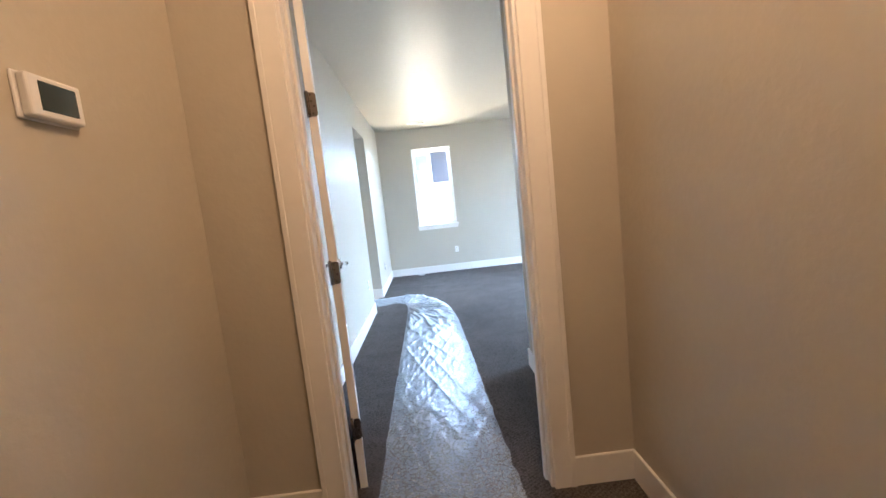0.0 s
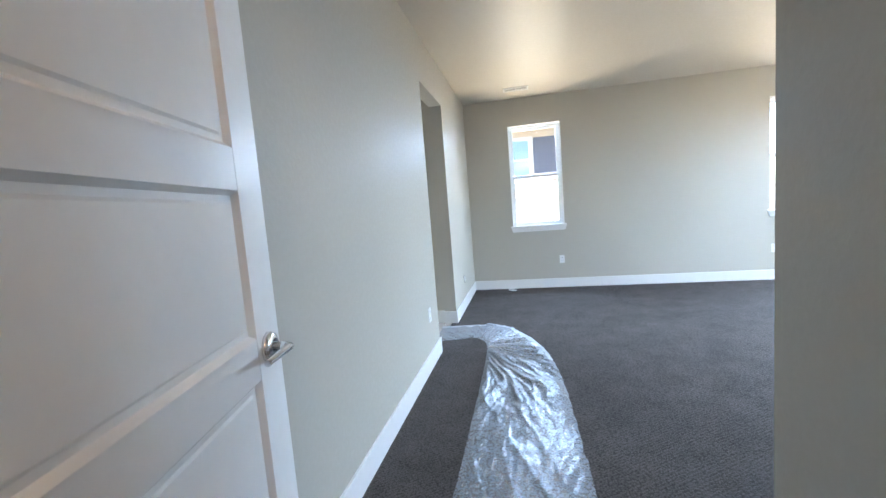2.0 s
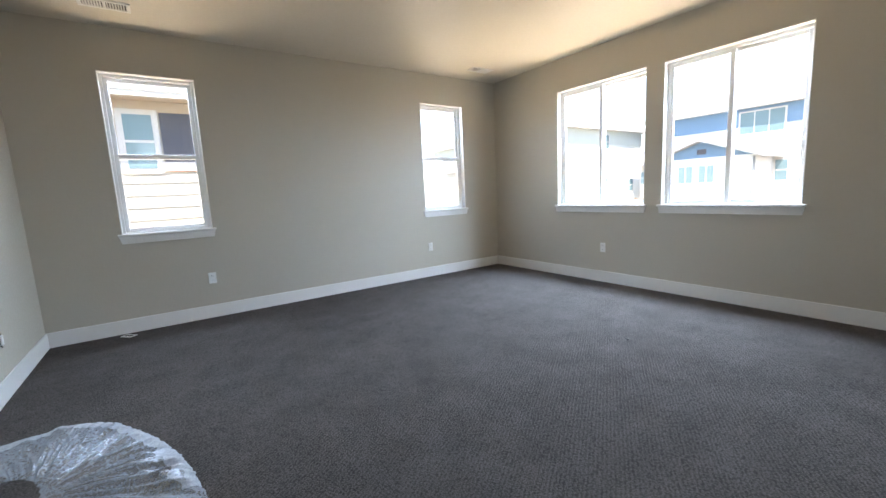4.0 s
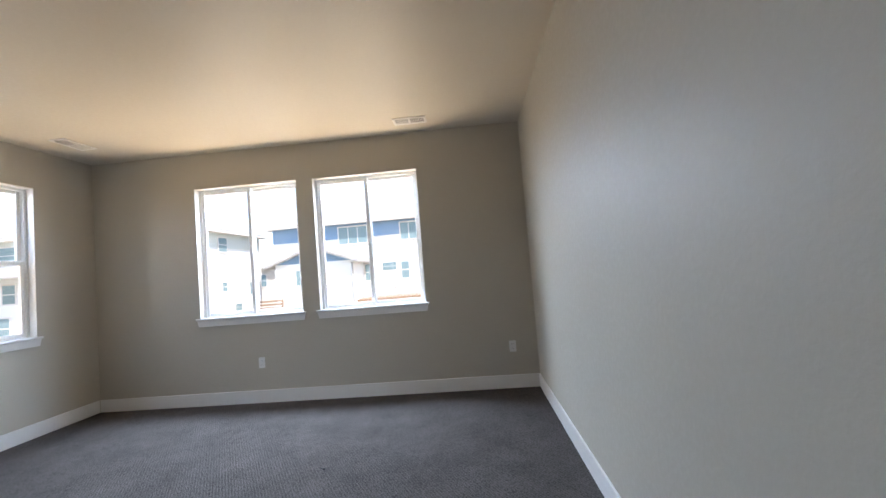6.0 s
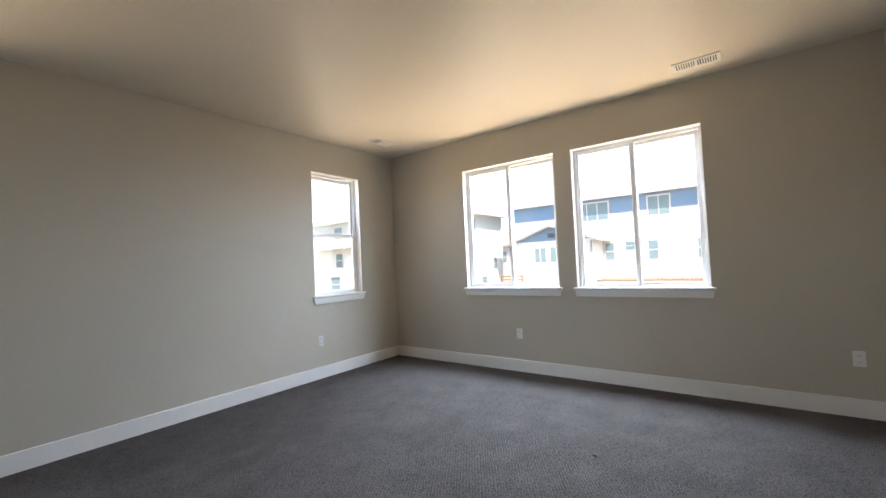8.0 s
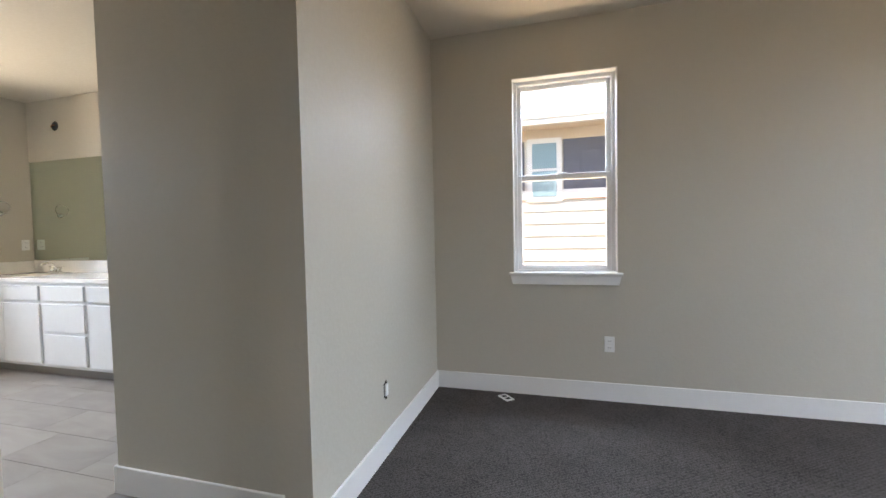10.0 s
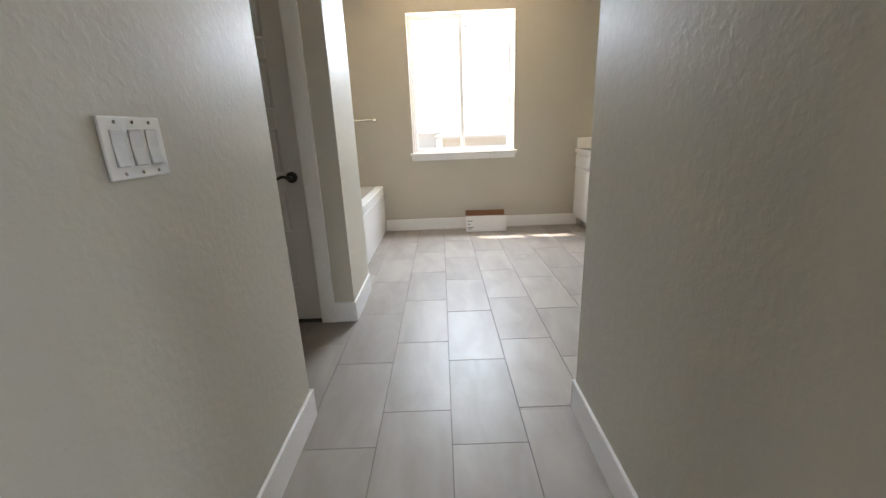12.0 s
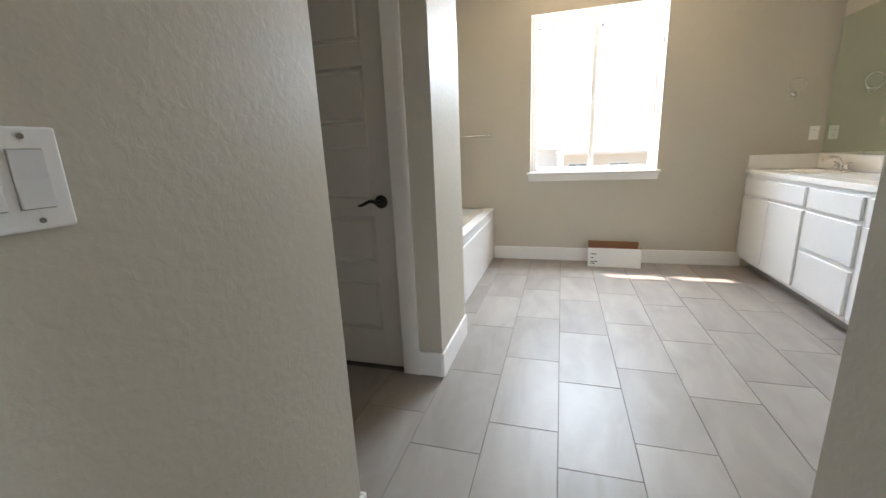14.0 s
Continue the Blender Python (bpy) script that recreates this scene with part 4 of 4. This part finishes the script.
part("rod", tube(bmesh.new(), [(0.05, 0.006, 0), (0.05, -0.466, 0)], 0.008, 12), CHROME, bar)

jb = thing("light_junction_box", pose(-4.22, N, 2.50, 0, 0, 180), "open round junction box with capped wires for a vanity light", "junction box")
part("box", tube(bmesh.new(), [(0, 0.001, 0), (0, 0.003, 0)], 0.05, 24), NICKEL, jb)
part("hole_shade", tube(bmesh.new(), [(0, 0.003, 0), (0, 0.0036, 0)], 0.042, 24), DARK, jb)
part("wires", tube(bmesh.new(), [(0, 0.002, 0.01), (0.01, 0.03, 0.0), (0.0, 0.035, -0.02)], 0.006, 8), CARD, jb)

cb = thing("cardboard_box", pose(-4.455, 6.71, 0, 0, 0, -3), "open brown cardboard box with a white printed side on the floor", "box")
part("white_side", boxes((-0.002, 0.004, 0.0, 0.495, 0.0, 0.195), bevel=0.001), CARDW, cb, "white printed cardboard side")
part("brown_inside", boxes((-0.115, -0.109, 0.0, 0.475, 0.0, 0.245), (-0.109, -0.002, 0.0, 0.006, 0.0, 0.19), (-0.109, -0.002, 0.489, 0.495, 0.0, 0.19), (-0.109, -0.002, 0.006, 0.489, 0.0, 0.006)), CARD, cb, "brown cardboard back and ends")
for y1, z0 in ((0.085, 0.128), (0.055, 0.088), (0.095, 0.050), (0.070, 0.030)):
    part("printed_bar", boxes((0.004, 0.0048, 0.025, y1, z0, z0 + 0.008)), INK, cb, "short black printed bar")


# ---------------------------------------------------------------- outdoors
structure("ground", boxes((-900, 900, -900, 900, -3.6, -3.1)), SOIL, "dry bare ground of a building plot", "ground")


def house_window(house, origin, ux, w, h, nrm, mull=0):
    """A framed window on a facade; ux is the direction along it, nrm outwards."""
    o, u, n = Vector(origin), Vector(ux), Vector(nrm)

    def slab(a0, a1, z0, z1, d0, d1):
        bm = bmesh.new()
        vs = []
        for d in (d0, d1):
            for z in (z0, z1):
                for a in (a0, a1):
                    vs.append(bm.verts.new(o + u * a + n * d + Vector((0, 0, z))))
        for q in ((0, 1, 3, 2), (4, 6, 7, 5), (0, 4, 5, 1), (2, 3, 7, 6), (0, 2, 6, 4), (1, 5, 7, 3)):
            bm.faces.new([vs[i] for i in q])
        return bm
    f = 0.09
    win = part("window", slab(-f, w + f, -f, h + f, 0.0, 0.05), FASCIA, house, "white framed window")
    for i in range(mull + 1):
        a0, a1 = w * i / (mull + 1) + (0.03 if i else 0), w * (i + 1) / (mull + 1) - (0.03 if i < mull else 0)
        for z0, z1 in ((0, h),) if mull else ((0, h * 0.48), (h * 0.53, h)):
            part("pane", slab(a0, a1, z0, z1, 0.05, 0.058), HGLASS, win)


def hip_roof(house, x0, x1, y0, y1, z, rise, over=0.5, hip=True):
    """Eaves board and a sloped roof whose ridge runs along the longer side."""
    part("eaves", boxes((x0 - over, x1 + over, y0 - over, y1 + over, z, z + 0.18)), FASCIA, house, "pale eaves board and soffit")
    x0, x1, y0, y1, z = x0 - over - 0.03, x1 + over + 0.03, y0 - over - 0.03, y1 + over + 0.03, z + 0.18
    bm = bmesh.new()
    base = [bm.verts.new(p) for p in ((x0, y0, z), (x1, y0, z), (x1, y1, z), (x0, y1, z))]
    half = min(x1 - x0, y1 - y0) / 2 * (1 if hip else 0.001)
    if x1 - x0 > y1 - y0:
        m = (y0 + y1) / 2
        a, c = bm.verts.new((x0 + half, m, z + rise)), bm.verts.new((x1 - half, m, z + rise))
        faces = ((base[0], base[1], c, a), (base[2], base[3], a, c), (base[1], base[2], c), (base[3], base[0], a))
    else:
        m = (x0 + x1) / 2
        a, c = bm.verts.new((m, y0 + half, z + rise)), bm.verts.new((m, y1 - half, z + rise))
        faces = ((base[1], base[2], c, a), (base[3], base[0], a, c), (base[0], base[1], a), (base[2], base[3], c))
    for f in (*faces, base[::-1]):
        bm.faces.new(f)
    part("roof", bm, SHINGLE, house, "light grey shingled roof")


# the house next door, close to the north windows
nb = thing("neighbour_house", pose(0, 0, 0), "cream lap-sided house with charcoal panels and tan eaves", "house")
NY = 13.0
part("wall", boxes((-14, 4.6, NY, NY + 9, -3.1, 3.1)), SIDING_CREAM, nb)
part("panel_siding", boxes((-6.0, 0.42, NY - 0.02, NY, 2.00, 2.88), (1.10, 4.6, NY - 0.02, NY, 2.00, 2.88)), SIDING_GREY, nb, "charcoal board siding under the eaves")
part("flashing", boxes((-14, 4.6, NY - 0.045, NY, 1.822, 1.835)), CARD, nb, "thin red-brown flashing strip")
part("band_board", boxes((-14, 4.6, NY - 0.035, NY, 1.835, 2.00)), FASCIA, nb, "pale horizontal trim board")
part("soffit", boxes((-14.4, 5.0, NY - 0.50, NY, 3.07, 3.11)), SOFFIT, nb, "tan soffit under the eave")
part("frieze", boxes((-14, 4.6, NY - 0.03, NY, 2.88, 3.07)), SOFFIT, nb, "tan frieze board")
part("gutter", boxes((-14.4, 5.0, NY - 0.60, NY - 0.50, 3.03, 3.19), (-14.4, 5.0, NY - 0.63, NY - 0.60, 3.12, 3.21)), FASCIA, nb, "pale metal gutter")
part("roof", prism(bmesh.new(), [(NY - 0.6, 3.19), (NY + 4.5, 4.95), (NY + 9.5, 3.19), (NY + 9.5, 3.12), (NY - 0.6, 3.12)], 19.4, "x", -14.4), SHINGLE, nb)
part("roof_pipe", tube(bmesh.new(), [(0.42, NY + 3.0, 4.2), (0.42, NY + 3.0, 4.85)], 0.06, 12), FASCIA, nb, "plumbing vent pipe")
house_window(nb, (0.56, NY, 1.88), (1, 0, 0), 0.42, 0.94, (0, -1, 0))
board = bmesh.new()
box(board, -14, 4.6, NY - 0.028, NY, 0, 0.214)
for v in board.verts:
    if v.co.z > 0.1 and v.co.y < NY - 0.01:
        v.co.y = NY - 0.008
board_mesh = mesh_of("siding_board", board, SIDING_CREAM)
for i in range(16):
    b = new("siding_board", board_mesh)
    b.parent = nb
    b.matrix_basis = pose(0, 0, 1.62 - 0.2225 * i)

# across the yards to the east
bh = thing("blue_house", pose(0, 0, 0), "two-storey house with navy siding above white lower walls", "house")
part("wall", boxes((30, 40, -2, 19, -3.1, 4.15)), SIDING_WHITE, bh)
part("upper_siding", boxes((29.95, 40, -2, 19, 4.15, 5.2)), SIDING_BLUE, bh, "navy blue upper siding")
hip_roof(bh, 30, 40, -2, 19, 5.2, 2.8, 0.6)
for y0, w, k in ((11.85, 2.1, 2), (8.15, 1.2, 1), (3.6, 2.2, 2)):
    house_window(bh, (29.95, y0, 3.75), (0, 1, 0), w, 1.2, (-1, 0, 0), k)
for y0, z0, w, h in ((11.6, 0.95, 0.55, 1.15), (9.85, 1.58, 1.0, 0.55), (8.92, 0.92, 0.55, 1.2), (6.0, 0.92, 0.75, 1.2)):
    house_window(bh, (30, y0, z0), (0, 1, 0), w, h, (-1, 0, 0))
lap = mesh_of("siding_board", boxes((29.965, 30, 2, 18.9, 0, 0.06)), FASCIA)
for i in range(11):
    b = new("siding_board", lap)
    b.parent = bh
    b.matrix_basis = pose(0, 0, 0.3 + 0.36 * i if i < 2 else 2.15 + 0.22 * (i - 2))
part("porch_wall", boxes((27.5, 30, 12.3, 17.7, -3.1, 2.45)), SIDING_WHITE, bh)
part("porch_gable", prism(bmesh.new(), [(12.3, 2.45), (17.7, 2.45), (15.0, 3.40)], 2.5, "x", 27.5), SIDING_BLUE, bh, "navy gable end")
part("gable_vent", boxes((27.46, 27.5, 14.75, 15.25, 2.65, 2.95)), SIDING_GREY, bh, "small dark gable vent")
part("downspout", tube(bmesh.new(), [(27.4, 12.35, 2.3), (27.4, 12.35, -3.1)], 0.05, 8), KICK, bh, "grey downspout")
part("porch_roof", prism(prism(bmesh.new(), [(11.75, 2.24), (11.75, 2.40), (15.0, 3.56), (15.0, 3.40)], 3.1, "x", 27.0), [(18.25, 2.24), (18.25, 2.40), (15.0, 3.56), (15.0, 3.40)], 3.1, "x", 27.0), SHINGLE, bh)
for y0 in (15.45, 14.3):
    house_window(bh, (27.5, y0, 1.0), (0, 1, 0), 0.8, 1.0, (-1, 0, 0), 1)
deck = part("deck", boxes((26.5, 30, 3, 11.9, -0.62, -0.20), *[(26.55, 26.7, y, y + 0.15, -3.1, -0.62) for y in (3.1, 6.0, 8.9, 11.7)]), DECKWOOD, bh, "raised wooden deck")
rail = part("deck_rail", boxes((26.52, 26.60, 3, 11.9, 0.64, 0.72), (26.54, 26.58, 3, 11.9, -0.12, -0.07)), KICK, deck, "grey deck rail")
for i in range(38):
    part("baluster", boxes((26.545, 26.575, 3 + 0.235 * i, 3.03 + 0.235 * i, -0.20, 0.64)), KICK, deck)

wh = thing("white_house", pose(0, 0, 0), "two-storey white house with a grey hip roof", "house")
part("wall", boxes((23.2, 32.6, 21.6, 37, -3.1, 5.0)), SIDING_WHITE, wh)
part("upper_band", boxes((23.16, 32.64, 21.56, 37, 4.0, 5.0)), SIDING_SAGE, wh, "grey-green upper siding")
hip_roof(wh, 23.2, 32.6, 21.6, 37, 5.0, 1.5, 0.6)
for x0, z0, w, h in ((27.3, 3.75, 0.9, 0.95), (27.6, 1.0, 0.5, 0.6), (29.0, -0.5, 0.8, 0.5), (31.0, 0.6, 0.5, 0.9)):
    house_window(wh, (x0, 21.56 if z0 > 3 else 21.6, z0), (1, 0, 0), w, h, (0, -1, 0))
for y0, z0, w, h, k in ((31.5, 3.7, 1.0, 0.95, 0), (27.4, 1.35, 1.9, 1.15, 1), (31.6, 1.3, 0.8, 1.1, 0), (28.3, -0.75, 1.9, 1.2, 1), (32.0, -0.75, 1.2, 1.2, 0)):
    house_window(wh, (23.16 if z0 > 3 else 23.2, y0, z0), (0, 1, 0), w, h, (-1, 0, 0), k)
part("head_trim", boxes((23.08, 23.2, 27.2, 29.5, 2.58, 2.80), (23.08, 23.2, 28.1, 30.4, 0.55, 0.75)), SOFFIT, wh, "tan head trim over the windows")
part("pent_roof", prism(bmesh.new(), [(23.2, 3.35), (22.0, 2.85), (22.0, 2.75), (23.2, 2.95)], 5.0, "y", 30.0), SHINGLE, wh, "low pent roof over the entry")
part("downspout", tube(bmesh.new(), [(32.5, 21.5, 4.9), (32.5, 21.5, -3.1)], 0.05, 8), FASCIA, wh)

mh = thing("far_house", pose(0, 0, 0), "pale house with a low gabled roof, seen in the gap", "house")
part("wall", boxes((45, 54, 24, 34, -3.1, 3.0)), SIDING_CREAM, mh)
hip_roof(mh, 45, 54, 24, 34, 3.0, 1.9, 0.6)
for y0 in (24.8, 27.6):
    house_window(mh, (45, y0, 1.0), (0, 1, 0), 0.8, 1.3, (-1, 0, 0))

fence = thing("slat_screen", pose(0, 0, 0), "brown wooden slat screen between the yards", "fence")
slat_mesh = mesh_of("slat", boxes((25.0, 25.03, 16.1, 17.7, 0, 0.12)), DECKWOOD)
for i in range(14):
    b = new("slat", slat_mesh)
    b.parent = fence
    b.matrix_basis = pose(0, 0, 0.12 - 0.2 * i)
for y in (16.1, 17.6):
    part("post", boxes((25.03, 25.13, y, y + 0.1, -3.1, 0.28)), DECKWOOD, fence)
shrub = thing("yard_shrub", pose(17.2, 29.5, -3.1), "small yellow-green shrub in the yard", "shrub")
bm = bmesh.new()
for i in range(420):
    q = Vector((random.gauss(0, 0.5), random.gauss(0, 0.5), abs(random.gauss(1.1, 0.5))))
    d1 = Vector((random.uniform(-1, 1), random.uniform(-1, 1), random.uniform(-1, 1))).normalized() * 0.09
    d2 = d1.cross(Vector((0.3, 0.2, 0.9))).normalized() * 0.05
    bm.faces.new([bm.verts.new(q - d1), bm.verts.new(q + d2), bm.verts.new(q + d1), bm.verts.new(q - d2)])
part("crown", bm, LEAF, shrub)
part("trunk", tube(bmesh.new(), [(0, 0, 0), (0.03, 0.02, 0.5), (0.0, 0.05, 1.1)], 0.05, 8, radii=[0.06, 0.045, 0.02]), DECKWOOD, shrub)

# low roofs beyond the bathroom window
fh = thing("low_cream_house", pose(0, 0, 0), "cream single-storey house with a pale roof", "house")
part("wall", boxes((-44, -34, 6.6, 26, -3.1, 0.5)), SIDING_CREAM, fh)
hip_roof(fh, -44, -34, 6.6, 26, 0.5, 2.0, 0.6)
for y0 in (8.3, 11.3, 16.0):
    house_window(fh, (-34, y0, -0.75), (0, -1, 0), 1.3, 0.55, (1, 0, 0), 1)
gh = thing("low_house", pose(0, 0, 0), "single-storey pale house with a grey roof", "house")
part("wall", boxes((-52, -42, -8, 6, -3.1, 0.8)), SIDING_WHITE, gh)
hip_roof(gh, -52, -42, -8, 6, 0.8, 1.5, 0.6)
for y0 in (-4.0, 1.0):
    house_window(gh, (-42, y0, -1.2), (0, -1, 0), 1.2, 1.0, (1, 0, 0), 1)


# ---------------------------------------------------------------- floor tiles, one by one
def lay_tiles():
    J = 0.0026
    rows0, L, Wd = 6.138, 0.61, 0.305
    regions = [(BW, PX, PS, N), (PX, -0.06, PS, PN), (WC, PX, 4.6, PS), (BW, -2.69, 5.71, PS)]
    cache = {}

    def piece(x0, x1, y0, y1):
        key = (round(x1 - x0, 3), round(y1 - y0, 3))
        if key not in cache:
            cache[key] = mesh_of("tile", box(bmesh.new(), 0, key[0], 0, key[1], -0.008, 0.0, bevel=0.0007), TILE)
        ob = new("tile", cache[key])
        ob.parent = bath_floor
        ob.matrix_basis = pose(x0, y0, random.uniform(-0.0004, 0.0004))
    k0 = int((4.6 - rows0) / Wd) - 1
    for k in range(k0, 12):
        y0, y1 = rows0 + k * Wd, rows0 + (k + 1) * Wd
        off = -1.207 if k % 2 == 0 else -1.000
        for i in range(-8, 5):
            x0, x1 = off + i * L, off + (i + 1) * L
            fits = [r for r in regions if min(x1, r[1]) - max(x0, r[0]) > 0.003 and min(y1, r[3]) - max(y0, r[2]) > 0.003]
            if len(fits) == 2 and y0 >= PS - 0.01 and y1 <= PN:
                fits = [(min(r[0] for r in fits), max(r[1] for r in fits), PS, PN)]
            for rx0, rx1, ry0, ry1 in fits:
                a0, a1, b0, b1 = max(x0, rx0), min(x1, rx1), max(y0, ry0), min(y1, ry1)
                piece(a0 + (J / 2 if a0 == x0 else 0), a1 - (J / 2 if a1 == x1 else 0), b0 + (J / 2 if b0 == y0 else 0), b1 - (J / 2 if b1 == y1 else 0))


lay_tiles()
